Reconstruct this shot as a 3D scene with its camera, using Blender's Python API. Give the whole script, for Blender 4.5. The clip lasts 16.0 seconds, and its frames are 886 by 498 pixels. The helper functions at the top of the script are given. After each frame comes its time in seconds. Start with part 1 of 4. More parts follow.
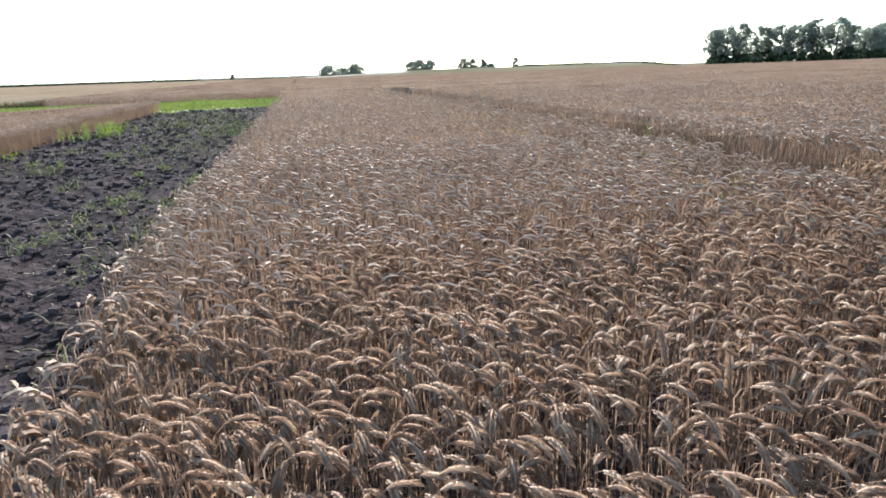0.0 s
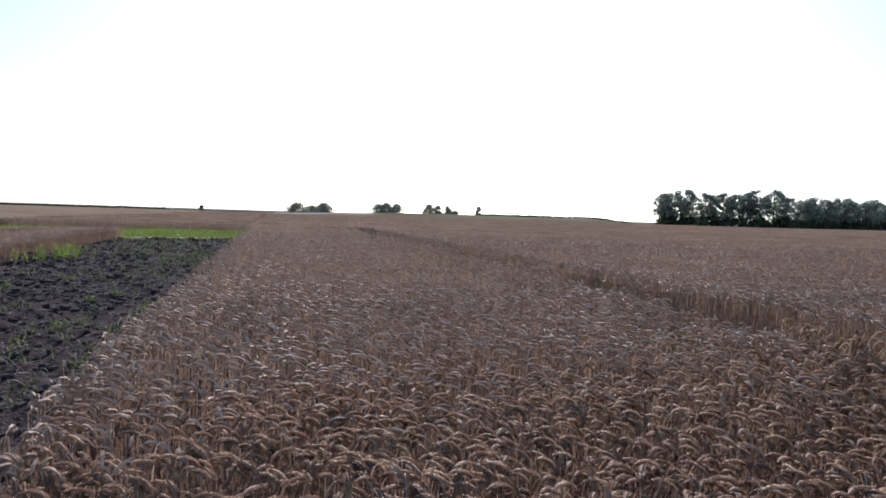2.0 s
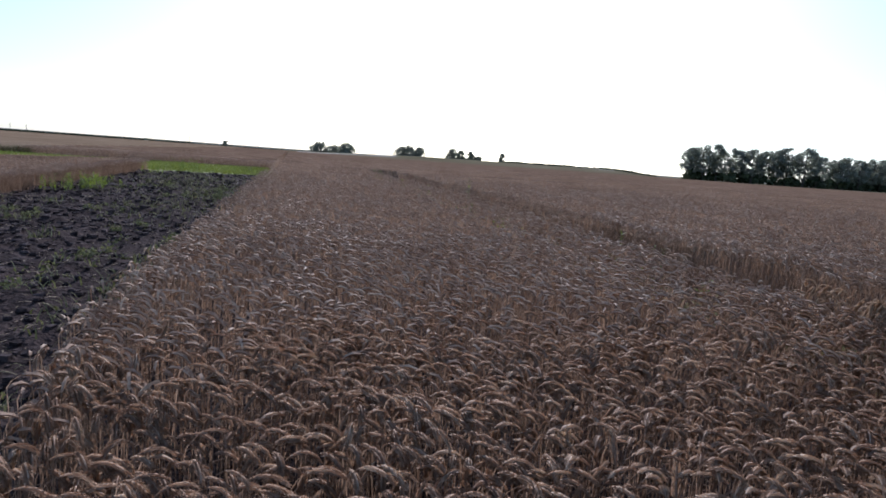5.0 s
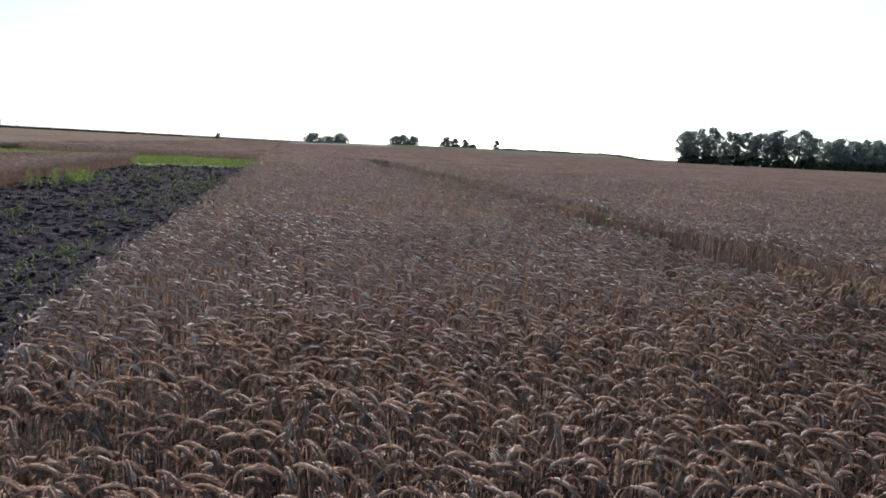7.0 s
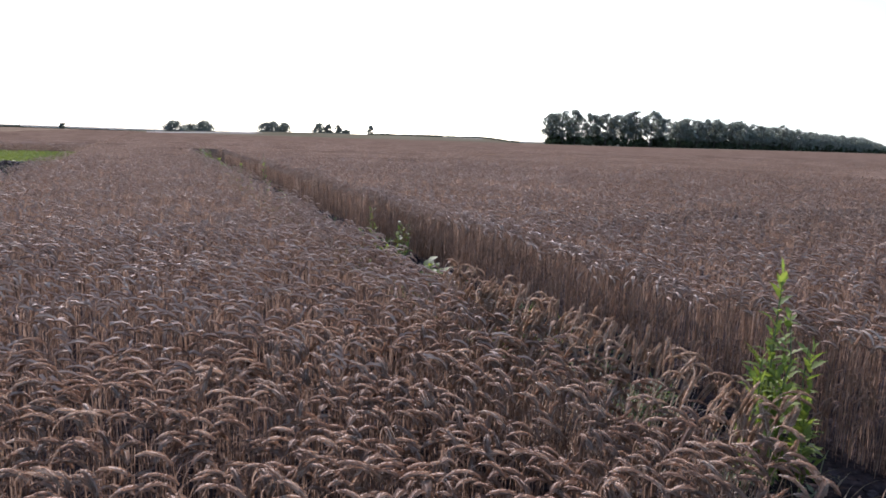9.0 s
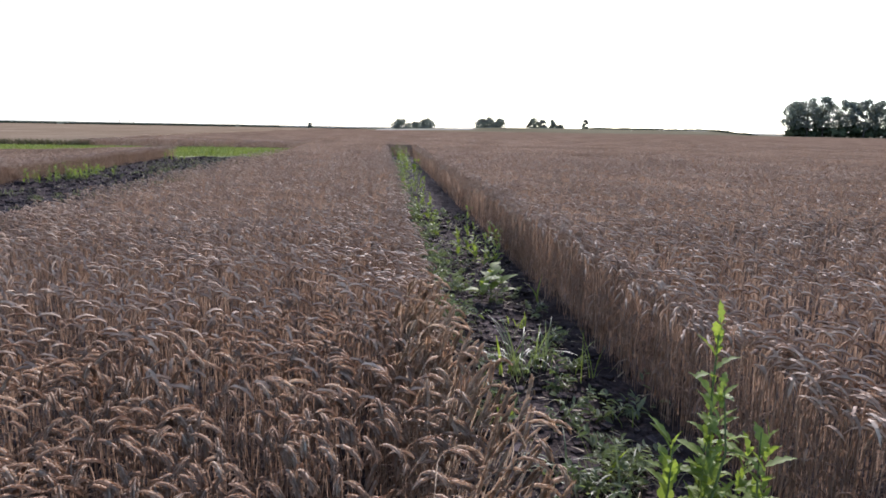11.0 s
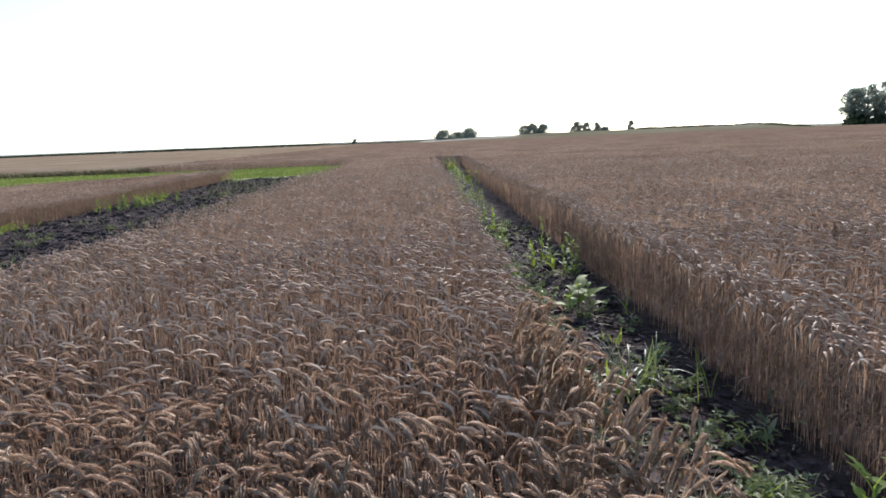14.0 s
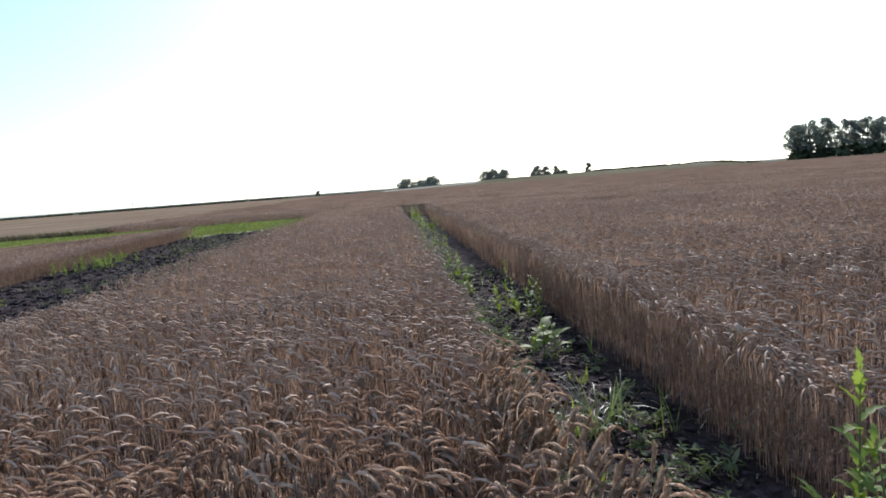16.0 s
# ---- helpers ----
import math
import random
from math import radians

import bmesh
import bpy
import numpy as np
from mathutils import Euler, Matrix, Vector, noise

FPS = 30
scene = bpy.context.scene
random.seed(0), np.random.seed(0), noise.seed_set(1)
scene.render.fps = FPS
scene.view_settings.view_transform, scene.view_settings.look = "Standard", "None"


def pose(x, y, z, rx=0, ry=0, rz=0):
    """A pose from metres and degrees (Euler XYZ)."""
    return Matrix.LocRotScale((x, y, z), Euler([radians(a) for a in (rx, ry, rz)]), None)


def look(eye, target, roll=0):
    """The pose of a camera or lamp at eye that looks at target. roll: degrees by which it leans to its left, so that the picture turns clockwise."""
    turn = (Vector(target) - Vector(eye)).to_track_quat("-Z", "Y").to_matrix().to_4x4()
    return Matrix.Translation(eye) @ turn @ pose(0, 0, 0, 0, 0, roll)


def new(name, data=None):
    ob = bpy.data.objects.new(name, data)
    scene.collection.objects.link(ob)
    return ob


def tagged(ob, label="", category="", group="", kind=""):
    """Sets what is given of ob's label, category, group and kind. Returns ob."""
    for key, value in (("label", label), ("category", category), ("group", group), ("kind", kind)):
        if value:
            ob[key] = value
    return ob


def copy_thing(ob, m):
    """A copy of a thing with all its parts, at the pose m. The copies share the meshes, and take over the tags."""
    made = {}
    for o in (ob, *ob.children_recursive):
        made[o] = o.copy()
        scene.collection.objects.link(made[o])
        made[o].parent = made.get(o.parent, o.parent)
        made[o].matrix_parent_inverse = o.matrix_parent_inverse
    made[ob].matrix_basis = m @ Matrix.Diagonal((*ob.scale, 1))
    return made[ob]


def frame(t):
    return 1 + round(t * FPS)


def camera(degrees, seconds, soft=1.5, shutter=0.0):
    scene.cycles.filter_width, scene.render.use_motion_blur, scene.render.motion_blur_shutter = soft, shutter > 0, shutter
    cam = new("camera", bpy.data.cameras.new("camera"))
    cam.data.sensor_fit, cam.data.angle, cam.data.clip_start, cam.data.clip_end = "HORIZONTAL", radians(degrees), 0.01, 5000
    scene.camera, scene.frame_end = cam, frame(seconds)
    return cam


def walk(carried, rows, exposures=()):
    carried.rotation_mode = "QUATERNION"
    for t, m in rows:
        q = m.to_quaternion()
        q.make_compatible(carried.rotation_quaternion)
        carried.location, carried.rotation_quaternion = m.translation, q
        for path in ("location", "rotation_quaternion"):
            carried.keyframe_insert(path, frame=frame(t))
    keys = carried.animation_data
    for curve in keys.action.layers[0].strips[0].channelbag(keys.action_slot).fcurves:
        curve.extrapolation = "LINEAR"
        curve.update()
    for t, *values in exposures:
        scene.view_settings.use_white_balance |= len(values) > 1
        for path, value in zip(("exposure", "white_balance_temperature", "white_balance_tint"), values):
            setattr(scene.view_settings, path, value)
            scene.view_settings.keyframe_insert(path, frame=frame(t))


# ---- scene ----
cam = camera(70.9, 16.0, soft=1.7)
UNIT = 0.75  # one step of the plan, in metres
METRES, EYE, TILT, LEAN, TURN = 6.0 * UNIT, 2.0 * UNIT, -16.0, 1.7, -12.5
ROWS = [
    (0.0, 0.0000, 0.0000, 0.0000, 0.14, -0.09, 0.04),
    (0.5, 0.0046, -0.0050, -0.0014, -0.40, 7.13, -1.82),
    (1.0, 0.0071, -0.0020, 0.0017, -8.78, 3.37, -0.30),
    (1.5, 0.0068, -0.0068, 0.0003, -7.28, 7.72, -1.58),
    (2.0, 0.0052, -0.0090, 0.0012, -3.86, 12.93, -2.53),
    (2.5, 0.0052, -0.0074, 0.0012, -5.82, 7.88, -5.37),
    (3.0, 0.0050, -0.0100, -0.0002, -1.79, 7.21, -3.90),
    (3.5, 0.0060, -0.0092, -0.0010, -1.09, 6.57, -3.35),
    (4.0, 0.0055, -0.0079, -0.0000, -1.44, 6.85, -3.37),
    (4.2, 0.0055, -0.0079, -0.0000, -1.57, 7.39, -4.03),
    (6.3, 0.0076, -0.0179, -0.0028, -2.62, 8.15, -6.11),
    (6.5, 0.0076, -0.0179, -0.0028, -1.18, 9.75, -5.74),
    (7.0, 0.0449, -0.0050, 0.0048, -2.65, 6.79, -4.15),
    (7.5, 0.1220, 0.0446, 0.0205, -6.35, 1.22, -5.45),
    (8.0, 0.1937, 0.0604, 0.0403, -3.57, 7.24, 1.34),
    (8.5, 0.3209, 0.0628, 0.0598, -6.70, 5.67, -6.23),
    (9.0, 0.4103, 0.0882, 0.0640, -12.99, 5.82, -0.00),
    (9.5, 0.4884, 0.1255, 0.0871, -9.29, 6.89, -1.37),
    (10.0, 0.5919, 0.1491, 0.0919, -2.34, 7.81, -1.89),
    (10.2, 0.6378, 0.1439, 0.0988, -0.77, 5.59, -2.83),
    (12.3, 0.7605, 0.1805, 0.1033, 15.04, 3.29, -2.93),
    (12.5, 0.7427, 0.1796, 0.1089, 14.81, 2.46, -1.69),
    (13.0, 0.6942, 0.1770, 0.1122, 10.26, 4.27, -1.33),
    (13.5, 0.6698, 0.1788, 0.1140, 9.82, 4.25, -0.21),
    (14.0, 0.6576, 0.1808, 0.1164, 10.50, 5.21, -2.43),
    (14.5, 0.6575, 0.1817, 0.1141, 9.16, 5.71, -2.07),
    (15.0, 0.6550, 0.1782, 0.1136, 9.91, 5.98, -3.54),
    (15.5, 0.6586, 0.1775, 0.1135, 9.22, 6.29, -1.95),
    (16.0, 0.6662, 0.1687, 0.1164, 7.81, 9.59, 0.54),
]
EXPOSURES = [(0.0, 1.35, 5980, 12), (0.5, 1.42, 5950, 14), (1.0, 1.12, 5900, 17), (1.5, 1.04, 5880, 19), (2.0, 0.31, 5780, 22), (2.5, -0.53, 5720, 23), (3.0, -0.44, 5720, 23), (3.5, -0.28, 5720, 23), (4.0, -0.01, 5700, 23), (6.5, -0.08, 5700, 23), (7.0, 0.18, 5720, 20), (7.5, 0.44, 5780, 19), (8.0, 0.93, 5800, 24), (8.5, 0.34, 5800, 28), (9.0, 0.47, 5800, 29), (9.5, 0.75, 5800, 29), (10.0, 0.49, 5760, 30), (12.5, 0.9, 6150, 13), (13.0, 0.85, 6120, 15), (13.5, 0.75, 6000, 17), (15.0, 0.57, 5920, 18), (16.0, 0.39, 5850, 18)]
walk(cam, [(t, pose(0, 0, EYE, TILT, LEAN, TURN) @ pose(METRES * x, METRES * y, METRES * z, 90 + pitch, roll, yaw)) for t, x, y, z, yaw, pitch, roll in ROWS], EXPOSURES)

# ---- light ----
SUN_AZ, SUN_EL = 17.0, 29.0
world = bpy.data.worlds.new("sky")
scene.world = world
world.use_nodes = True
wn = world.node_tree
sky = wn.nodes.new("ShaderNodeTexSky")
sky.sky_type, sky.sun_disc = "NISHITA", False
sky.sun_elevation, sky.sun_rotation = radians(SUN_EL), radians(SUN_AZ)
sky.air_density, sky.dust_density, sky.ozone_density = 0.9, 1.0, 1.6
wn.nodes["Background"].inputs["Strength"].default_value = 0.15
haze = wn.nodes.new("ShaderNodeMix")
haze.data_type, haze.blend_type = "RGBA", "MULTIPLY"
haze.inputs["Factor"].default_value, haze.inputs["B"].default_value = 1.0, (0.88, 1.03, 1.06, 1.0)
pale = wn.nodes.new("ShaderNodeHueSaturation")
pale.inputs["Saturation"].default_value = 0.74
wn.links.new(sky.outputs["Color"], pale.inputs["Color"])
wn.links.new(pale.outputs["Color"], haze.inputs["A"])
wn.links.new(haze.outputs["Result"], wn.nodes["Background"].inputs["Color"])
sun = new("sun", bpy.data.lights.new("sun", "SUN"))
sun.data.energy, sun.data.angle, sun.data.color = 4.1, radians(0.6), (1.0, 0.92, 0.83)
sun.matrix_world = look((60 * math.sin(radians(SUN_AZ)), 60 * math.cos(radians(SUN_AZ)), 60 * math.tan(radians(SUN_EL))), (0, 0, 0))


# ---- materials ----
def material(name, colours, rough=0.75, spec=0.3, translucent=0.0, scale=6.0, fine=60.0, bump=0.0, vary=0.0, sheen=0.0, depth=0.02, tint=None, island=True):
    """Two-scale noise between colours, island or object variation, an optional share of translucency."""
    m = bpy.data.materials.new(name)
    m.use_nodes = True
    nt = m.node_tree
    bsdf, out = nt.nodes["Principled BSDF"], nt.nodes["Material Output"]
    bsdf.inputs["Roughness"].default_value = rough
    bsdf.inputs["Specular IOR Level"].default_value = spec
    bsdf.inputs["Sheen Weight"].default_value = sheen
    geo = nt.nodes.new("ShaderNodeNewGeometry")
    coarse = nt.nodes.new("ShaderNodeTexNoise")
    coarse.inputs["Scale"].default_value, coarse.inputs["Detail"].default_value = scale, 4
    nt.links.new(geo.outputs["Position"], coarse.inputs["Vector"])
    small = nt.nodes.new("ShaderNodeTexNoise")
    small.inputs["Scale"].default_value, small.inputs["Detail"].default_value = fine, 3
    nt.links.new(geo.outputs["Position"], small.inputs["Vector"])
    mix = nt.nodes.new("ShaderNodeMath")
    mix.operation = "MULTIPLY_ADD"
    nt.links.new(small.outputs["Fac"], mix.inputs[0])
    mix.inputs[1].default_value = 0.45
    nt.links.new(coarse.outputs["Fac"], mix.inputs[2])
    last = mix.outputs[0]
    shift = -0.22
    if vary:
        v = nt.nodes.new("ShaderNodeMath")
        v.operation = "MULTIPLY_ADD"
        if island:
            nt.links.new(geo.outputs["Random Per Island"], v.inputs[0])
        else:
            info = nt.nodes.new("ShaderNodeObjectInfo")
            nt.links.new(info.outputs["Random"], v.inputs[0])
        v.inputs[1].default_value = vary
        nt.links.new(last, v.inputs[2])
        last, shift = v.outputs[0], shift - vary / 2
    s = nt.nodes.new("ShaderNodeMath")
    nt.links.new(last, s.inputs[0])
    s.inputs[1].default_value = shift
    ramp = nt.nodes.new("ShaderNodeValToRGB")
    el = ramp.color_ramp.elements
    while len(el) < len(colours):
        el.new(0.5)
    for i, c in enumerate(colours):
        el[i].position = 0.22 + 0.56 * i / (len(colours) - 1)
        el[i].color = (*c, 1)
    nt.links.new(s.outputs[0], ramp.inputs["Fac"])
    nt.links.new(ramp.outputs["Color"], bsdf.inputs["Base Color"])
    if bump:
        b = nt.nodes.new("ShaderNodeBump")
        b.inputs["Strength"].default_value, b.inputs["Distance"].default_value = min(bump, 1.0), depth
        nt.links.new(mix.outputs[0], b.inputs["Height"])
        nt.links.new(b.outputs["Normal"], bsdf.inputs["Normal"])
    if translucent:
        tr = nt.nodes.new("ShaderNodeBsdfTranslucent")
        if tint:
            g = nt.nodes.new("ShaderNodeMix")
            g.data_type, g.blend_type = "RGBA", "MULTIPLY"
            g.inputs["Factor"].default_value = 1.0
            nt.links.new(ramp.outputs["Color"], g.inputs["A"])
            g.inputs["B"].default_value = (*tint, 1)
            nt.links.new(g.outputs["Result"], tr.inputs["Color"])
        else:
            nt.links.new(ramp.outputs["Color"], tr.inputs["Color"])
        sh = nt.nodes.new("ShaderNodeMixShader")
        sh.inputs[0].default_value = translucent
        nt.links.new(bsdf.outputs[0], sh.inputs[1])
        nt.links.new(tr.outputs[0], sh.inputs[2])
        nt.links.new(sh.outputs[0], out.inputs["Surface"])
    return m


M_EAR = material("ripe_ear", [(0.25, 0.158, 0.102), (0.435, 0.302, 0.206), (0.65, 0.515, 0.375)], 0.62, 0.12, 0.21, 9, 260, vary=0.22)
M_STRAW = material("straw", [(0.166, 0.104, 0.069), (0.297, 0.198, 0.132), (0.425, 0.303, 0.213)], 0.75, 0.1, 0.5, 7, 120, vary=0.4, tint=(1.0, 1.0, 0.97))
# lighter straw for the path edge, the glow of backlit stems put into its colour
M_SUNLIT_STRAW = material("pale_straw", [(0.33, 0.2231, 0.14), (0.5, 0.3589, 0.235), (0.68, 0.5238, 0.37)], 0.6, 0.2, 0.35, 7, 160, vary=0.5)
# darker than ears and straw: the self-shadow of the stalks is in this colour
M_SHADED_CANOPY = material("wheat_canopy", [(0.0879, 0.0585, 0.0399), (0.167, 0.114, 0.077), (0.265, 0.188, 0.13)], 1.0, 0.0, 0.0, 0.35, 9.0, 0.9)
M_CANOPY_PALE = material("pale_canopy", [(0.17, 0.122, 0.078), (0.232, 0.172, 0.112), (0.293, 0.228, 0.155)], 1.0, 0.0, 0.0, 0.12, 4.0, 0.8)
M_SOIL = material("black_soil", [(0.021, 0.0158, 0.015), (0.037, 0.028, 0.0265), (0.088, 0.068, 0.064)], 0.95, 0.05, 0.0, 5.0, 22.0, 1.0, depth=0.1)
M_CLOD = material("soil_clod", [(0.019, 0.0147, 0.0147), (0.038, 0.030, 0.030), (0.10, 0.08, 0.078)], 0.95, 0.08, 0.0, 6.0, 70.0, 0.8, vary=0.4)
M_LUMP = material("soil_lump", [(0.019, 0.0147, 0.0147), (0.038, 0.030, 0.030), (0.10, 0.08, 0.078)], 0.95, 0.08, 0.0, 6.0, 70.0, 0.8, vary=0.4, island=False)
M_GRASS = material("green_crop", [(0.204, 0.232, 0.072), (0.255, 0.288, 0.09), (0.306, 0.335, 0.117)], 0.85, 0.03, 0.25, 0.3, 30.0, vary=0.12, tint=(1.0, 1.1, 0.5))
M_SEEDLING = material("seedling", [(0.10, 0.105, 0.06), (0.16, 0.165, 0.095), (0.25, 0.245, 0.15)], 0.85, 0.05, 0.3, 5, 60, vary=0.6, tint=(1.0, 1.1, 0.6))
M_GREENFIELD = material("green_field", [(0.13, 0.14, 0.045), (0.21, 0.225, 0.075), (0.29, 0.305, 0.12)], 0.8, 0.2, 0.0, 0.3, 6.0, 0.8)
M_STUBBLE = material("far_stubble", [(0.12, 0.10, 0.065), (0.18, 0.15, 0.1), (0.24, 0.2, 0.14)], 1.0, 0.0, 0.0, 0.02, 0.4, 0.3)
M_MEADOW = material("far_meadow", [(0.105, 0.092, 0.058), (0.16, 0.145, 0.092), (0.22, 0.2, 0.13)], 1.0, 0.0, 0.0, 0.03, 0.5, 0.3)
M_TRACK = material("pale_track", [(0.36, 0.34, 0.29), (0.46, 0.44, 0.38), (0.55, 0.53, 0.47)], 1.0, 0.0, 0.0, 0.05, 0.8, 0.2)
M_HEDGE = material("dark_scrub", [(0.03, 0.042, 0.022), (0.055, 0.07, 0.035), (0.09, 0.105, 0.05)], 0.8, 0.2, 0.15, 0.15, 2.0, vary=0.4)
M_WEED = material("weed_leaf", [(0.12, 0.16, 0.045), (0.20, 0.26, 0.065), (0.29, 0.35, 0.10)], 0.6, 0.2, 0.48, 8, 90, vary=0.6, tint=(1.1, 1.15, 0.5))
M_CREEP = material("creeping_leaf", [(0.11, 0.128, 0.065), (0.19, 0.215, 0.12), (0.31, 0.325, 0.21)], 0.5, 0.28, 0.35, 8, 90, vary=0.5, tint=(1.0, 1.2, 0.5))
M_VERGE = material("verge_grass", [(0.10, 0.085, 0.04), (0.17, 0.145, 0.07), (0.26, 0.215, 0.115)], 0.8, 0.15, 0.15, 0.5, 20, vary=0.6)
M_WEED_STEM = material("weed_stem", [(0.06, 0.10, 0.03), (0.11, 0.16, 0.05), (0.17, 0.2, 0.08)], 0.5, 0.4, 0.0, 12, 80, vary=0.3)
M_DRY = material("dry_weed", [(0.14, 0.11, 0.06), (0.26, 0.2, 0.12), (0.4, 0.33, 0.22)], 0.7, 0.3, 0.2, 9, 120, vary=0.6)
# leaf colour made paler and greyer, in place of the haze at this distance
M_HAZY_LEAF = material("tree_leaf", [(0.14, 0.155, 0.13), (0.22, 0.235, 0.205), (0.30, 0.315, 0.275)], 0.4, 0.85, 0.6, 0.2, 3.0, vary=0.6, tint=(1.0, 1.06, 0.85))
M_BARK = material("bark", [(0.05, 0.04, 0.03), (0.1, 0.085, 0.07), (0.17, 0.15, 0.13)], 0.9, 0.2, 0.0, 2.0, 20.0, 0.6)
M_POLE = material("weathered_pole", [(0.12, 0.1, 0.085), (0.18, 0.16, 0.14), (0.25, 0.23, 0.2)], 0.85, 0.2, 0.0, 2.0, 20.0, 0.3)

rng = np.random.default_rng(7)


# ---- mesh tools ----
class Build:
    """Gathers vertex blocks and quads, then makes one mesh."""

    def __init__(self):
        self.v, self.f, self.m, self.s, self.n = [], [], [], [], 0

    def add(self, verts, quads, mat=0, smooth=None):
        verts = np.asarray(verts, dtype=np.float32).reshape(-1, 3)
        quads = np.asarray(quads, dtype=np.int64).reshape(-1, 4) + self.n
        self.v.append(verts)
        self.f.append(quads)
        self.m.append(np.full(len(quads), mat, dtype=np.int32))
        self.s.append((len(quads), smooth))
        self.n += len(verts)

    def mesh(self, name, mats, smooth=False):
        v, f, mi = np.concatenate(self.v), np.concatenate(self.f), np.concatenate(self.m)
        me = bpy.data.meshes.new(name)
        me.vertices.add(len(v))
        me.vertices.foreach_set("co", v.ravel())
        me.loops.add(f.size)
        me.loops.foreach_set("vertex_index", f.ravel().astype(np.int32))
        me.polygons.add(len(f))
        me.polygons.foreach_set("loop_start", np.arange(0, f.size, 4, dtype=np.int32))
        me.polygons.foreach_set("material_index", mi)
        me.polygons.foreach_set("use_smooth", np.concatenate([np.full(k, smooth if s is None else s) for k, s in self.s]))
        for m in mats:
            me.materials.append(m)
        me.update(calc_edges=True)
        return me


def child(name, me, parent, label=""):
    ob = new(name, me)
    ob.parent = parent
    if label:
        ob["label"] = label
    return ob


def lattice(x, y, seed):
    """Smooth value noise in 0..1."""
    def h(i, j):
        k = (i.astype(np.int64) * 374761393 + j.astype(np.int64) * 668265263 + seed * 982451653) & 0x7FFFFFFF
        k = ((k ^ (k >> 13)) * 1274126177) & 0x7FFFFFFF
        return ((k ^ (k >> 16)) & 0xFFFF) / 65535.0
    i, j = np.floor(x), np.floor(y)
    u, w = x - i, y - j
    u, w = u * u * (3 - 2 * u), w * w * (3 - 2 * w)
    return (h(i, j) * (1 - u) + h(i + 1, j) * u) * (1 - w) + (h(i, j + 1) * (1 - u) + h(i + 1, j + 1) * u) * w


def smooth(a, b, x):
    t = np.clip((x - a) / (b - a), 0, 1)
    return t * t * (3 - 2 * t)


# ---- plan ----
# plots run along +y; x: soil strip -8.9..-1.4, wheat -1.4..4.85, weedy path 4.85..6.65, wheat beyond
EDGE_L, GAP_A, GAP_B, GAP_END = -1.40, 4.86, 6.64, 46.0
LEFT_FACE, LEFT_END = -9.0, 43.0
GREEN_A, GREEN_B = 43.6, 58.0
FAR_EDGE, FIELD_END = 330.0, 225.0


def land(x, y):
    """Height of the land: flat near, a low swell on the horizon, a little higher towards the path side."""
    x, y = np.asarray(x, float), np.asarray(y, float)
    d = np.hypot(x, y)
    az = np.degrees(np.arctan2(x, y))
    swell = -0.35 + 2.4 * smooth(-2, 13, az) - 2.1 * smooth(28.5, 32.5, az) + 0.5 * smooth(40, 55, az)
    z = swell * smooth(200, 430, d) + 0.012 * np.clip(x, -20, 8) * (1 - smooth(20, 60, d))
    return z - 0.001 * np.clip(d - 450, 0, None)


def soil_zone(x, y):
    strip = (x > LEFT_FACE - 0.3) & (x < EDGE_L + 0.25) & (y < GREEN_A)
    path = (x > GAP_A - 0.1) & (x < GAP_B + 0.1) & (y < GAP_END)
    return strip | path


def axis(fine_a, fine_b, step, far_a, far_b, grow=1.13):
    mid = list(np.arange(fine_a, fine_b, step))
    out, s = [], step
    p = fine_b
    while p < far_b:
        out.append(p)
        s *= grow
        p += s
    low, s, p = [], step, fine_a
    while p > far_a:
        s *= grow
        p -= s
        low.append(p)
    return np.array(low[::-1] + mid + out + [far_b])


def grid_quads(nx, ny):
    i, j = np.meshgrid(np.arange(nx - 1), np.arange(ny - 1), indexing="ij")
    a = (i * ny + j).ravel()
    return np.stack([a, a + ny, a + ny + 1, a + 1], 1)


# ---- ground: one sheet to the horizon ----
gx, gy = axis(-9.4, 7.2, 0.15, -2600, 2600, 1.09), axis(0.8, 22, 0.16, -400, 2600, 1.06)
X, Y = np.meshgrid(gx, gy, indexing="ij")
Z = land(X, Y)
zone = soil_zone(X, Y)
rough = 0.10 * (lattice(X * 2.2, Y * 2.2, 3) - 0.5) + 0.10 * (lattice(X * 4.6, Y * 4.6, 4) - 0.5) + 0.08 * (lattice(X * 1.1, Y * 1.1, 5) - 0.5)
Z = Z + np.where(zone, rough, 0) * np.where(X > 0, 0.55, 1.1)
b = Build()
q = grid_quads(len(gx), len(gy))
cx, cy = X.ravel()[q].mean(1), Y.ravel()[q].mean(1)
b.add(np.stack([X, Y, Z], -1), q)
d, az = np.hypot(cx, cy), np.degrees(np.arctan2(cx, cy))
mi = np.zeros(len(q), np.int32)
mi[(cy > GREEN_A) & (cy < GREEN_B) & (cx < EDGE_L - 0.1)] = 1
mi[(cy > FAR_EDGE - 4)] = 2
mi[(d > 395) & (az < 8)] = 3
mi[(d > 640)] = 3
b.m = [mi]
ground = tagged(new("ground", b.mesh("ground", [M_SOIL, M_GREENFIELD, M_STUBBLE, M_HEDGE], True)), "flat black farm soil with green and stubble fields to the horizon", "ground", kind="structure")


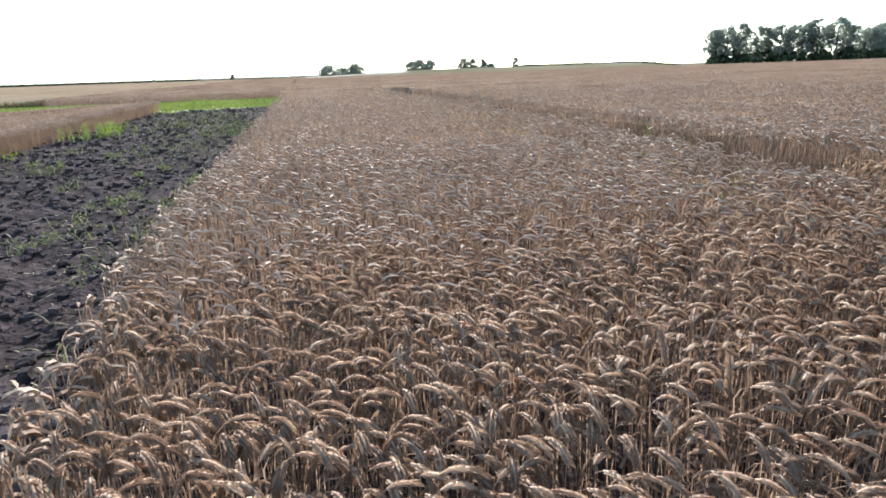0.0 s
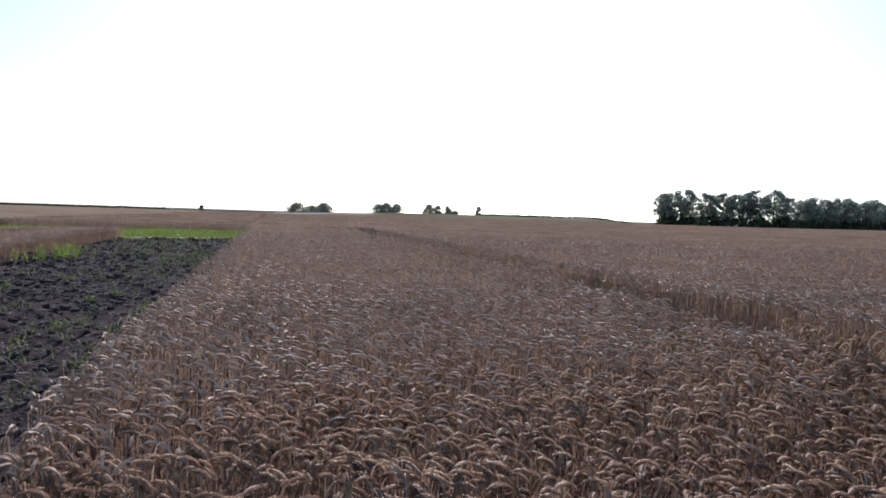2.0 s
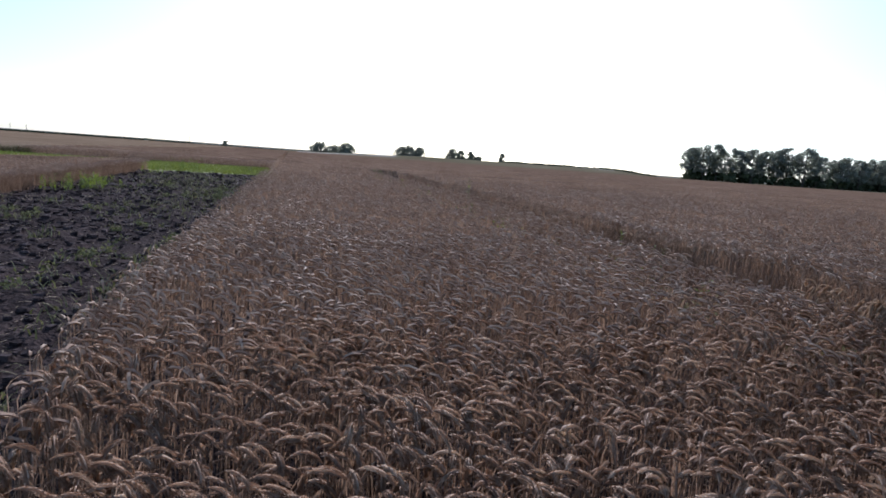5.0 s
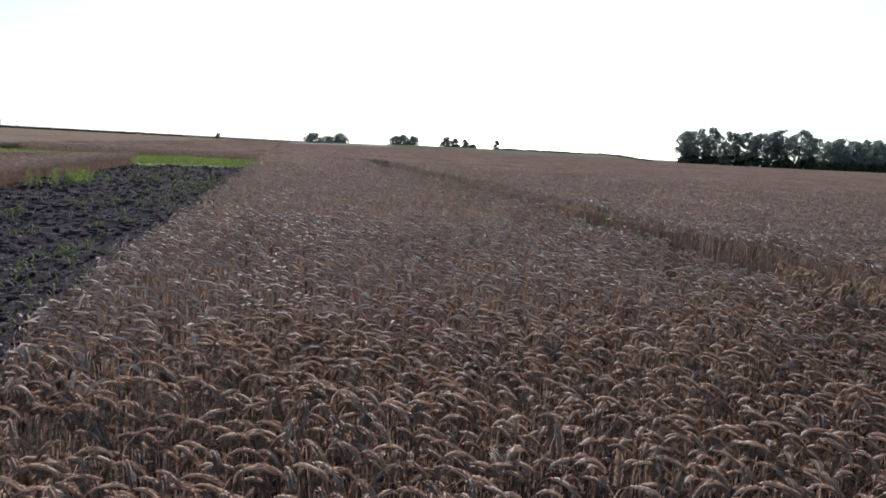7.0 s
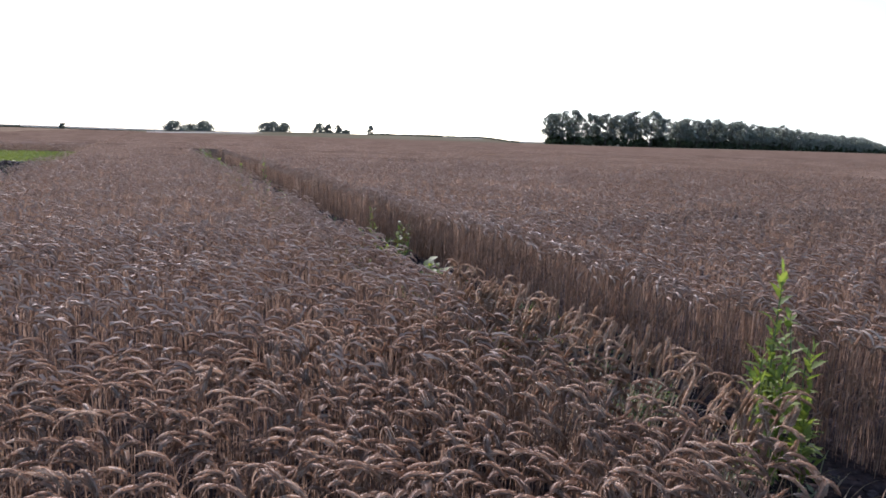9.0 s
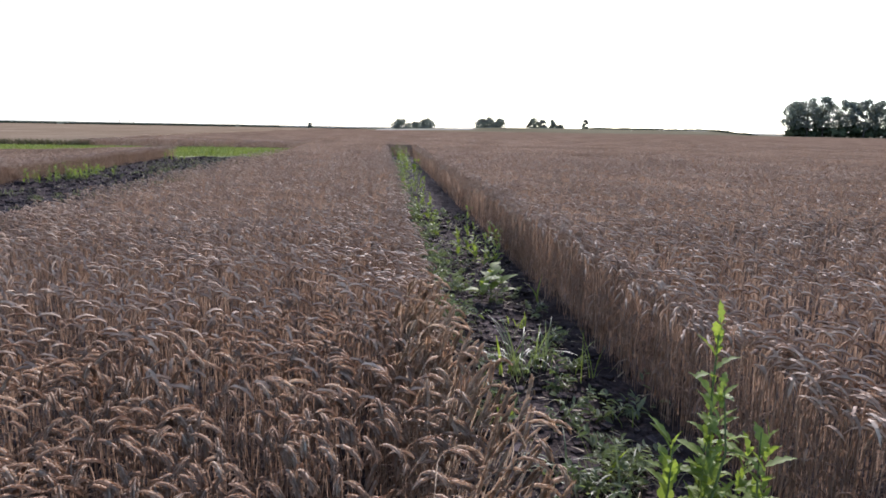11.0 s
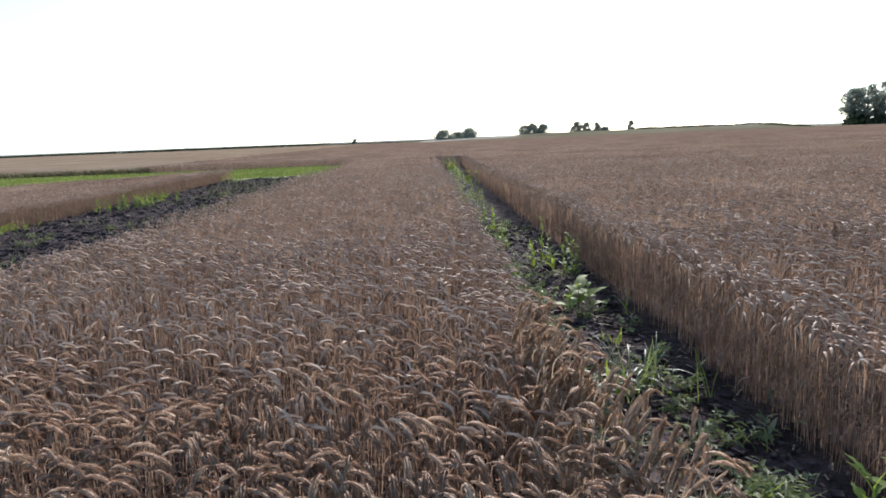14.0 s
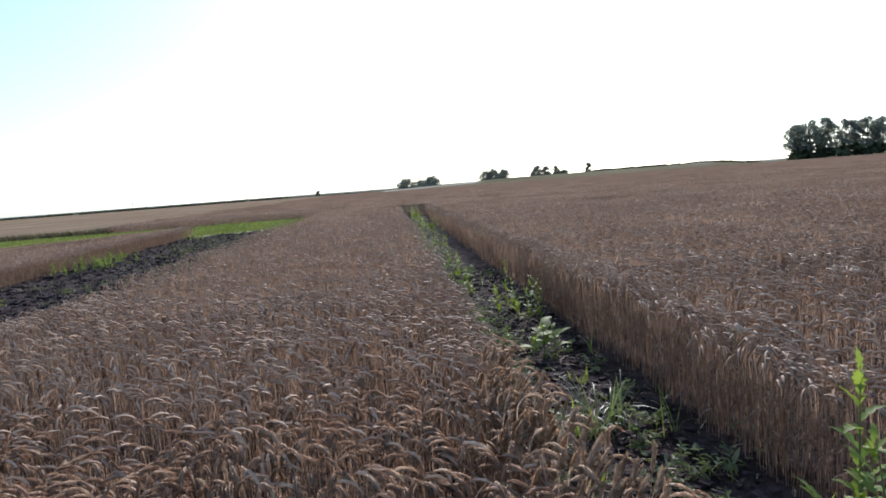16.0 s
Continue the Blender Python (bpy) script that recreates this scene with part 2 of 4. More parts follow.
# ---- wheat ----
def stalks(b, x, y, top, steps_ped, steps_ear, sides, ear_r, stem_w, leaf_share, lean_to=-20.0, spread=36.0, upright=0.12, tip=0.0, mats=(0, 1)):
    """Wheat plants: a ribbon stem, a bent neck and a drooping ear; some dry leaves."""
    n = len(x)
    if n == 0:
        return
    az = np.radians(lean_to + spread * rng.standard_normal(n) + 90 * (lattice(x * 1.5, y * 1.5, 16) - 0.5))
    t0, t1 = 0.05 + 0.25 * rng.random(n), 2.15 + 0.85 * rng.random(n)
    up = rng.random(n) < upright
    t1[up] = 0.25 + 0.6 * rng.random(up.sum())
    ear_len = (0.114 + 0.05 * rng.random(n))
    seg = np.array([0.082 / steps_ped] * steps_ped)
    lens = np.concatenate([np.tile(seg, (n, 1)), np.tile(1.0 / steps_ear, (n, steps_ear)) * ear_len[:, None]], 1)
    s = np.concatenate([np.zeros((n, 1)), np.cumsum(lens, 1)], 1)
    s /= s[:, -1:]
    th = t0[:, None] + (t1 - t0)[:, None] * s ** 0.85
    mid = (th[:, 1:] + th[:, :-1]) / 2
    r = np.concatenate([np.zeros((n, 1)), np.cumsum(np.sin(mid) * lens, 1)], 1)
    z = np.concatenate([np.zeros((n, 1)), np.cumsum(np.cos(mid) * lens, 1)], 1)
    g = land(x, y)
    h0 = np.maximum(top - z.max(1), 0.1)
    slant = 0.06 * rng.standard_normal((n, 2)) * h0[:, None]
    slant[:, 0] += tip * (0.3 + rng.random(n)) * h0
    ca, sa = np.cos(az), np.sin(az)
    cxp = x[:, None] + slant[:, :1] + r * ca[:, None]
    cyp = y[:, None] + slant[:, 1:] + r * sa[:, None]
    czp = g[:, None] + h0[:, None] + z
    # stem ribbon
    psi = rng.random(n) * np.pi
    wx, wy = np.cos(psi) * stem_w / 2, np.sin(psi) * stem_w / 2
    px = np.concatenate([x[:, None], cxp[:, :steps_ped + 1]], 1)
    py = np.concatenate([y[:, None], cyp[:, :steps_ped + 1]], 1)
    pz = np.concatenate([g[:, None], czp[:, :steps_ped + 1]], 1)
    k = steps_ped + 2
    v = np.empty((n, k, 2, 3))
    for side, sg in ((0, -1), (1, 1)):
        v[:, :, side, 0] = px + sg * wx[:, None]
        v[:, :, side, 1] = py + sg * wy[:, None]
        v[:, :, side, 2] = pz
    base = (np.arange(n) * k * 2)[:, None] + (np.arange(k - 1) * 2)[None, :]
    b.add(v, np.stack([base, base + 1, base + 3, base + 2], -1), mats[1])
    # ear tube
    ne = steps_ear + 1
    prof = np.interp(np.linspace(0, 1, ne), [0, 0.15, 0.5, 0.85, 1], [0.35, 1.0, 1.05, 0.8, 0.15])
    full = steps_ear == 5
    if full:
        prof = prof * 0.62
    elif steps_ear == 6:
        prof = prof * np.where(np.arange(ne) % 2, 1.12, 0.72)
    er = ear_r * (0.85 + 0.3 * rng.random(n))
    ex, ey, ez, et = cxp[:, steps_ped:], cyp[:, steps_ped:], czp[:, steps_ped:], th[:, steps_ped:]
    v = np.empty((n, ne, sides, 3))
    rr = er[:, None] * prof[None, :]
    for i in range(sides):
        ph = 2 * math.pi * i / sides + 0.4
        a1, a2 = math.cos(ph), math.sin(ph) * 0.8
        v[:, :, i, 0] = ex + rr * (a1 * np.cos(et) * ca[:, None] - a2 * sa[:, None])
        v[:, :, i, 1] = ey + rr * (a1 * np.cos(et) * sa[:, None] + a2 * ca[:, None])
        v[:, :, i, 2] = ez - rr * a1 * np.sin(et)
    base = (np.arange(n) * ne * sides)[:, None, None] + (np.arange(steps_ear) * sides)[None, :, None]
    i = np.arange(sides)[None, None, :]
    j = (i + 1) % sides
    b.add(v, np.stack([base + i, base + j, base + sides + j, base + sides + i], -1), mats[0], full)
    if full:
        # plump spikelets in two ranks along the ear, their tips standing off
        per = 7
        for flank in (1, -1):
            u = (np.arange(per) + 0.25 + (0.45 if flank > 0 else 0.0)) / per * (ne - 1.5)
            k0 = np.clip(u.astype(int), 0, ne - 2)
            fr = u - k0
            def lerp(a):
                return a[:, k0] * (1 - fr) + a[:, k0 + 1] * fr
            qx, qy, qz, qt = lerp(ex), lerp(ey), lerp(ez), lerp(et)
            size = er[:, None] * np.interp(u / (ne - 1), [0, 0.15, 0.6, 1], [0.75, 1.0, 1.0, 0.6])[None] * (0.85 + 0.3 * rng.random((n, per)))
            tx, ty, tz = np.sin(qt) * ca[:, None], np.sin(qt) * sa[:, None], np.cos(qt)
            a1, a2 = -0.3 + 0.5 * rng.random((n, per)), flank * 0.95
            ox = a1 * np.cos(qt) * ca[:, None] - a2 * sa[:, None]
            oy = a1 * np.cos(qt) * sa[:, None] + a2 * ca[:, None]
            oz = -a1 * np.sin(qt)
            sx, sy, sz = ty * oz - tz * oy, tz * ox - tx * oz, tx * oy - ty * ox
            v = np.empty((n, per, 5, 3))
            for c, (a, o, d) in enumerate(((0.0, 0.1, 0.0), (0.9, 0.2, 0.65), (0.75, 1.15, 0.0), (0.9, 0.2, -0.65), (2.5, 1.05, 0.0))):
                v[:, :, c, 0] = qx + size * (tx * a + ox * o + sx * d)
                v[:, :, c, 1] = qy + size * (ty * a + oy * o + sy * d)
                v[:, :, c, 2] = qz + size * (tz * a + oz * o + sz * d)
            base = (np.arange(n * per) * 5)[:, None, None]
            b.add(v, base + np.array([(0, 1, 4, 2), (0, 2, 4, 3), (0, 3, 4, 1)])[None], mats[0])
    # dry leaves
    pick = rng.random(n) < leaf_share
    m = pick.sum()
    if m:
        lx, ly, lg = x[pick], y[pick], g[pick]
        la = rng.random(m) * 2 * np.pi
        lz = lg + (0.25 + 0.5 * rng.random(m)) * h0[pick]
        ll, lw = 0.10 + 0.14 * rng.random(m), 0.004 + 0.004 * rng.random(m)
        cl, sl = np.cos(la), np.sin(la)
        v = np.empty((m, 4, 2, 3))
        for kk, (u, dz) in enumerate(((0, 0), (0.35, 0.32), (0.7, 0.2), (1.0, -0.35))):
            w = lw * (1, 1.1, 0.8, 0.1)[kk]
            for side, sg in ((0, -1), (1, 1)):
                v[:, kk, side, 0] = lx + ll * u * cl - sg * w * sl
                v[:, kk, side, 1] = ly + ll * u * sl + sg * w * cl
                v[:, kk, side, 2] = lz + ll * dz * 0.8
        base = (np.arange(m) * 8)[:, None] + (np.arange(3) * 2)[None, :]
        b.add(v, np.stack([base, base + 1, base + 3, base + 2], -1), mats[1])


def scatter(x0, x1, y0, y1, per_m2):
    """Drilled rows along y, unevenly filled."""
    n = int((x1 - x0) * (y1 - y0) * per_m2)
    x, y = x0 + (x1 - x0) * rng.random(n), y0 + (y1 - y0) * rng.random(n)
    row = np.round(x / 0.15) * 0.15
    return row + (x - row) * 0.75, y


def reach(x, y):
    """Distance from the line along which one walks past the plots."""
    return np.hypot(x - np.clip(x, 0, 4.4), y - 0.2)


def seen_side(x, y):
    """Plants in front of that line, and no others."""
    return (y > 0.55) & ((x < 15) | (y > (x - 4.5) * 0.36)) & ((x > -2) | (y > -(x - 0.2) * 1.25))


def top_of(x, y, height):
    return height + 0.10 * (lattice(x * 0.55, y * 0.55, 11) - 0.5) + 0.12 * (lattice(x * 2.3, y * 2.3, 12) - 0.5) + 0.038 * rng.standard_normal(len(x))


# nearest and furthest reach, plants to the square step, steps of neck and ear, sides, ear radius, stem width, share with leaves
BANDS = ((0.0, 3.6, 205, 2, 5, 3, 0.0146, 0.0042, 0.9), (3.6, 9.0, 130, 2, 6, 3, 0.0114, 0.0055, 0.35),
         (9.0, 27.0, 55, 1, 3, 3, 0.0112, 0.007, 0.0), (27.0, 75.0, 12, 1, 1, 3, 0.014, 0.012, 0.0))


def wheat(name, label, x0, x1, y0, y1, height, dense=1.0, fringe=(), slant=0.0, ramp=0.0, brim=0.0, nib=0.0):
    b = Build()
    for near, far, per, ped, ear, sides, er, sw, leaf in BANDS:
        xa, xb, ya, yb = max(x0, -1.35 * far), min(x1, 1.35 * far + 4.4), max(y0, 0.3), min(y1, 1.35 * far + 0.3)
        if xb <= xa or yb <= ya:
            continue
        x, y = scatter(xa, xb, ya, yb, per * dense)
        d = reach(x, y) * (1 + 0.3 * (lattice(x * 1.3, y * 1.3, 15) - 0.5) + 0.5 * (rng.random(len(x)) - 0.5))
        keep = (d >= near) & (d < far) & seen_side(x, y) & (x > x0 + nib * smooth(5.0, 2.5, y)) & (x < x1) & (y < y1 + slant * np.maximum(x - x1, -11))
        x, y = x[keep], y[keep]
        stalks(b, x, y, top_of(x, y, height) + brim * smooth(x1 - 1.3, x1 - 0.2, x) * smooth(3.0, 11.0, y), ped, ear, sides, er, sw, leaf)
    for fx0, fx1, fy0, fy1, per, ped, ear, sides, er, sw, leaf, lean, more in fringe:
        x, y = scatter(fx0, fx1, fy0, fy1, per)
        ok = (y < y1 + slant * np.maximum(x - x1, -11)) & (x > x0 - 0.1 + nib * smooth(5.0, 2.5, y))
        x, y = x[ok], y[ok]
        short = 0.5 * (1 - smooth(fy0, fy1, y)) if fy1 - fy0 < 4.5 and more < 0.05 else 0.0
        # the tallest path-side fringe takes the straw with sun glow in its colour
        stalks(b, x, y, top_of(x, y, height - 0.03 + more) - (0.10 + short) * rng.random(len(x)), ped, ear, sides, er, sw, leaf, lean, 40, 0.7 if more > 0.15 else 0.35 if more > 0.05 else 0.12, 0.03 + 0.3 * smooth(3.8, 2.4, y) if more > 0.11 else 0.0, (3, 3) if more > 0.11 else (0, 1))
    # the closed crop further off: one sheet, shade between stalks put into its colour
    xs = axis(-8, 12, 0.45, -400, 800, 1.07)
    ys = axis(9, 60, 0.4, -1, FAR_EDGE, 1.06)
    xs, ys = xs[(xs > x0 + 0.3) & (xs < x1 - 0.3)], ys[(ys >= y0) & (ys < y1 - 0.2)]
    xs, ys = np.concatenate([[x0 + 0.25, x0 + 0.5], xs[(xs > x0 + 0.9) & (xs < x1 - 0.9)], [x1 - 0.5, x1 - 0.25]]), np.concatenate([[max(y0 + 0.4, 9), max(y0 + 1.2, 9.8)], ys[ys > max(y0 + 1.6, 10.2)], [y1]])
    if y1 > 16:
        X, Y = np.meshgrid(xs, ys, indexing="ij")
        if slant:
            Y = y0 + (Y - y0) * ((y1 + slant * np.maximum(X - x1, -11)) - y0) / (y1 - y0)
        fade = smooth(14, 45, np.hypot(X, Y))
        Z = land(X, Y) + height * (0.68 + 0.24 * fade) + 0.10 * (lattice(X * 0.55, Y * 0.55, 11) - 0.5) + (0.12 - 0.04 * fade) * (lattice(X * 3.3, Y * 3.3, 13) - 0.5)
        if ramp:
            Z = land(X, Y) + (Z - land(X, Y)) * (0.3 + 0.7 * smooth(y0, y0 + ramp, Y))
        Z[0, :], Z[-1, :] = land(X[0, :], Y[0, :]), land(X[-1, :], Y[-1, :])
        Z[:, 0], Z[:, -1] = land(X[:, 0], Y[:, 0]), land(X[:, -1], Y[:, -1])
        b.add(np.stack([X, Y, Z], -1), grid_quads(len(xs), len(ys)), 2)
    return tagged(new(name, b.mesh(name, [M_EAR, M_STRAW, M_SHADED_CANOPY, M_SUNLIT_STRAW])), label, "wheat", "wheat plots", "stuff")


wheat("wheat_plot", "ripe tan wheat with drooping ears beside bare soil", EDGE_L, GAP_A, 0.3, GAP_END + 1.6, 0.86, brim=0.09, nib=0.28,
      fringe=((GAP_A - 0.3, GAP_A + 0.02, 4.0, 12, 300, 2, 6, 3, 0.0118, 0.0042, 0.8, 0, 0.03), (GAP_A - 0.3, GAP_A + 0.0, 1.2, 4.0, 300, 3, 5, 3, 0.0118, 0.0042, 0.8, 0, 0.03), (GAP_A - 0.2, GAP_A + 0.02, 1.7, 4.8, 420, 3, 5, 3, 0.0135, 0.0055, 1.0, 0, 0.2), (GAP_A - 0.3, GAP_A + 0.06, 12, 44, 60, 2, 3, 3, 0.0095, 0.006, 0.0, 0, 0.02), (EDGE_L - 0.02, EDGE_L + 0.3, 1.0, 12, 200, 2, 6, 3, 0.0125, 0.005, 0.7, 60, 0.0)))
wheat("wheat_plot", "ripe tan wheat standing tall beside the weedy path", GAP_B, 420.0, 0.3, GAP_END + 1.6, 0.90, 0.8,
      fringe=((GAP_B - 0.03, GAP_B + 0.3, 1.5, 13, 460, 2, 4, 3, 0.0096, 0.0045, 0.7, -40, 0.02), (GAP_B - 0.03, GAP_B + 0.3, 13, 40, 170, 1, 3, 3, 0.009, 0.008, 0.3, 120, 0.0)))
wheat("wheat_plot", "small plot of ripe wheat across the bare soil", -60.0, LEFT_FACE, 4.0, LEFT_END, 0.74, slant=0.9,
      fringe=((LEFT_FACE - 0.45, LEFT_FACE + 0.15, 8, LEFT_END, 240, 1, 3, 3, 0.009, 0.006, 0.6, 0, 0.0), (-26, LEFT_FACE, LEFT_END - 0.5, LEFT_END, 50, 1, 2, 3, 0.01, 0.014, 0.0, 0, 0.0)))
wheat("wheat_field", "wide brown wheat field reaching toward the horizon", EDGE_L, 420.0, GAP_END + 0.25, FIELD_END, 0.86, fringe=((4.6, 7.4, GAP_END - 0.2, GAP_END + 0.4, 60, 1, 2, 3, 0.015, 0.02, 0.0, 0, 0.0),))
wheat("wheat_field", "brown wheat behind the strip of green crop", -22.0, EDGE_L + 0.05, GREEN_B + 1.0, FAR_EDGE, 0.66, ramp=9.0, fringe=((-22, EDGE_L, GREEN_B + 0.3, GREEN_B + 4.2, 60, 1, 2, 3, 0.025, 0.012, 0.0, 0, 0.0), (-23, -21, GREEN_B + 0.5, 110, 16, 1, 2, 3, 0.025, 0.04, 0.0, 0, 0.0)))


def pale_field():
    b = Build()
    xs, ys = axis(-60, -23.5, 1.5, -420, -23.5, 1.06), axis(60, 100, 1.2, 60, FAR_EDGE, 1.06)
    X, Y = np.meshgrid(xs, ys, indexing="ij")
    Z = land(X, Y) + 0.62 * smooth(60, 72, Y) + 0.16 * (lattice(X * 0.2, Y * 0.2, 21) - 0.5) + 0.12 * (lattice(X * 1.3, Y * 1.3, 22) - 0.5)
    Z[0, :], Z[-1, :], Z[:, 0], Z[:, -1] = land(X[0, :], Y[0, :]), land(X[-1, :], Y[-1, :]), land(X[:, 0], Y[:, 0]), land(X[:, -1], Y[:, -1])
    b.add(np.stack([X, Y, Z], -1), grid_quads(len(xs), len(ys)))
    return tagged(new("barley_field", b.mesh("barley_field", [M_CANOPY_PALE])), "pale straw-coloured cereal field behind green crop", "field", kind="stuff")


pale_field()


def far_meadow():
    """Thin grassland and a pale track on the swell behind the wheat."""
    b = Build()
    xs, ys = axis(-10, 320, 6.0, -12, 900, 1.2), np.concatenate([[FIELD_END - 3, FIELD_END - 1], np.arange(FIELD_END + 8, 452, 9.0)])
    X, Y = np.meshgrid(xs, ys, indexing="ij")
    Z = land(X, Y) + 0.35 + 0.25 * (lattice(X * 0.08, Y * 0.08, 62) - 0.5)
    Z[:, 0] -= 1.0
    Z[0, :] -= 1.0
    q = grid_quads(len(xs), len(ys))
    b.add(np.stack([X, Y, Z], -1), q)
    cx, cy = X.ravel()[q].mean(1), Y.ravel()[q].mean(1)
    a = np.degrees(np.arctan2(cx, cy))
    track = (np.abs(cy - 338 - 0.12 * cx) < 12) & (a > 17) & (a < 29) & (lattice(cx * 0.03, cy * 0, 61) > 0.35)
    track |= (np.abs(cy - 330) < 22) & (a > 0.5) & (a < 9)
    b.m = [track.astype(np.int32)]
    return tagged(new("far_meadow", b.mesh("far_meadow", [M_MEADOW, M_TRACK], True)), "dull green meadow with a pale track behind the wheat", "meadow", kind="stuff")


far_meadow()


# ---- blades, clods, litter ----
def blades(b, x, y, z, length, width, mat=0, droop=0.6, lift=1.0, seg=3):
    """Curved grass-like blades."""
    n = len(x)
    a = rng.random(n) * 2 * np.pi
    ca, sa = np.cos(a), np.sin(a)
    th = (1 - lift) + 0.15 + 0.35 * rng.random(n)
    px, py, pz = np.array(x, float), np.array(y, float), np.array(z, float)
    v = np.empty((n, seg + 1, 2, 3))
    for k in range(seg + 1):
        w = width * (1 - (k / seg) ** 2 * 0.93) / 2
        for side, sg in ((0, -1), (1, 1)):
            v[:, k, side, 0], v[:, k, side, 1], v[:, k, side, 2] = px - sg * w * sa, py + sg * w * ca, pz
        st = length / seg
        px, py, pz = px + st * np.sin(th) * ca, py + st * np.sin(th) * sa, pz + st * np.cos(th)
        th = th + droop * (0.5 + rng.random(n))
    base = (np.arange(n) * (seg + 1) * 2)[:, None] + (np.arange(seg) * 2)[None, :]
    b.add(v, np.stack([base, base + 1, base + 3, base + 2], -1), mat)


def green_strip():
    b = Build()
    n = 20000
    x, y = -45 + 43.2 * rng.random(n) ** 0.8, GREEN_A + (GREEN_B - GREEN_A) * rng.random(n)
    blades(b, x, y, land(x, y), 0.12 + 0.10 * rng.random(n), 0.09, 0, 0.5, 0.8, 2)
    return tagged(new("green_crop", b.mesh("green_crop", [M_GRASS])), "low bright green crop growing between wheat plots", "crop", kind="stuff")


green_strip()


def ground_at(x, y):
    z = land(x, y)
    r = 0.10 * (lattice(x * 2.2, y * 2.2, 3) - 0.5) + 0.10 * (lattice(x * 4.6, y * 4.6, 4) - 0.5) + 0.08 * (lattice(x * 1.1, y * 1.1, 5) - 0.5)
    return z + r * np.where(x > 0, 0.55, 1.1)


def clods():
    b = Build()
    n = 11000
    x, y = LEFT_FACE + (EDGE_L - LEFT_FACE) * rng.random(n), 2 + 40 * rng.random(n) ** 1.3
    x[:2500], y[:2500] = GAP_A + 0.1 + (GAP_B - GAP_A - 0.2) * rng.random(2500), 2 + 14 * rng.random(2500)
    r = 0.018 + 0.085 * rng.random(n) ** 2.6
    r[:2500] *= 0.6
    z = ground_at(x, y) + r * 0.15
    # the larger lumps beside the two crop edges are laid singly further down
    big = np.flatnonzero((r > 0.035) & (((x > -5.2) & (x < EDGE_L) & (y < 13)) | ((x > GAP_A) & (y < 8))))
    big = big[np.argsort(-r[big])][:300]
    loose = np.stack([x, y, z, r], 1)[big]
    rest = np.ones(n, bool)
    rest[big] = False
    x, y, z, r = x[rest], y[rest], z[rest], r[rest]
    n = len(x)
    c = np.array([(-1, -1, -1), (1, -1, -1), (1, 1, -1), (-1, 1, -1), (-1, -1, 1), (1, -1, 1), (1, 1, 1), (-1, 1, 1)], float) * 0.62
    v = c[None] * (0.55 + 0.6 * rng.random((n, 8, 1))) * r[:, None, None] * np.array([1.3, 1.0, 0.75]) * (0.8 + 0.5 * rng.random((n, 1, 3)))
    a = rng.random(n) * 6.28
    vx = v[:, :, 0] * np.cos(a)[:, None] - v[:, :, 1] * np.sin(a)[:, None]
    vy = v[:, :, 0] * np.sin(a)[:, None] + v[:, :, 1] * np.cos(a)[:, None]
    v = np.stack([vx + x[:, None], vy + y[:, None], v[:, :, 2] + z[:, None]], -1)
    f = np.array([(4, 5, 6, 7), (0, 1, 5, 4), (1, 2, 6, 5), (2, 3, 7, 6), (3, 0, 4, 7)])
    b.add(v, (np.arange(n) * 8)[:, None, None] + f[None])
    tagged(new("soil_clods", b.mesh("soil_clods", [M_CLOD])), "loose black clods on the tilled soil", "soil", kind="stuff")
    return loose


LUMPS = clods()


def litter():
    b = Build()
    n = 4800
    x, y = LEFT_FACE + (EDGE_L - LEFT_FACE) * rng.random(n), 2 + 38 * rng.random(n) ** 1.2
    x[:500], y[:500] = GAP_A + (GAP_B - GAP_A) * rng.random(500), 2.2 + 12 * rng.random(500)
    blades(b, x, y, ground_at(x, y) + 0.02, 0.05 + 0.16 * rng.random(n), 0.014, 0, 0.15, -0.25, 2)
    return tagged(new("straw_litter", b.mesh("straw_litter", [M_DRY])), "dry straw and dead stalks strewn over dark soil", "straw", kind="stuff")


litter()


# ---- trees ----
def tube(b, p, q, r0, r1, mat=0, sides=6):
    p, q = Vector(p), Vector(q)
    w = (q - p).normalized()
    u = w.orthogonal().normalized()
    s = w.cross(u)
    v = []
    for c, r in ((p, r0), (q, r1)):
        for i in range(sides):
            a = 2 * math.pi * i / sides
            v.append(c + (u * math.cos(a) + s * math.sin(a)) * r)
    b.add(np.array(v), [(i, (i + 1) % sides, sides + (i + 1) % sides, sides + i) for i in range(sides)], mat)


def leaf_cloud(b, centres, radii, n, size, flat=0.8, mat=0):
    """Small leaf sprays round clump centres."""
    centres, radii = np.array(centres), np.array(radii)
    pick = rng.choice(len(centres), n, p=radii ** 2 / (radii ** 2).sum())
    d = rng.standard_normal((n, 3))
    d /= np.linalg.norm(d, axis=1)[:, None]
    c = centres[pick] + d * (radii[pick] * rng.random(n) ** 0.45)[:, None] * np.array([1, 1, flat])
    u = rng.standard_normal((n, 3))
    u /= np.linalg.norm(u, axis=1)[:, None]
    w = np.cross(u, d + 0.3 * rng.standard_normal((n, 3)))
    w /= np.linalg.norm(w, axis=1)[:, None]
    s = (size * (0.5 + rng.random(n)))[:, None]
    v = np.stack([c - u * s, c - w * s * 0.55, c + u * s, c + w * s * 0.55], 1)
    b.add(v, np.arange(n * 4).reshape(n, 4), mat)


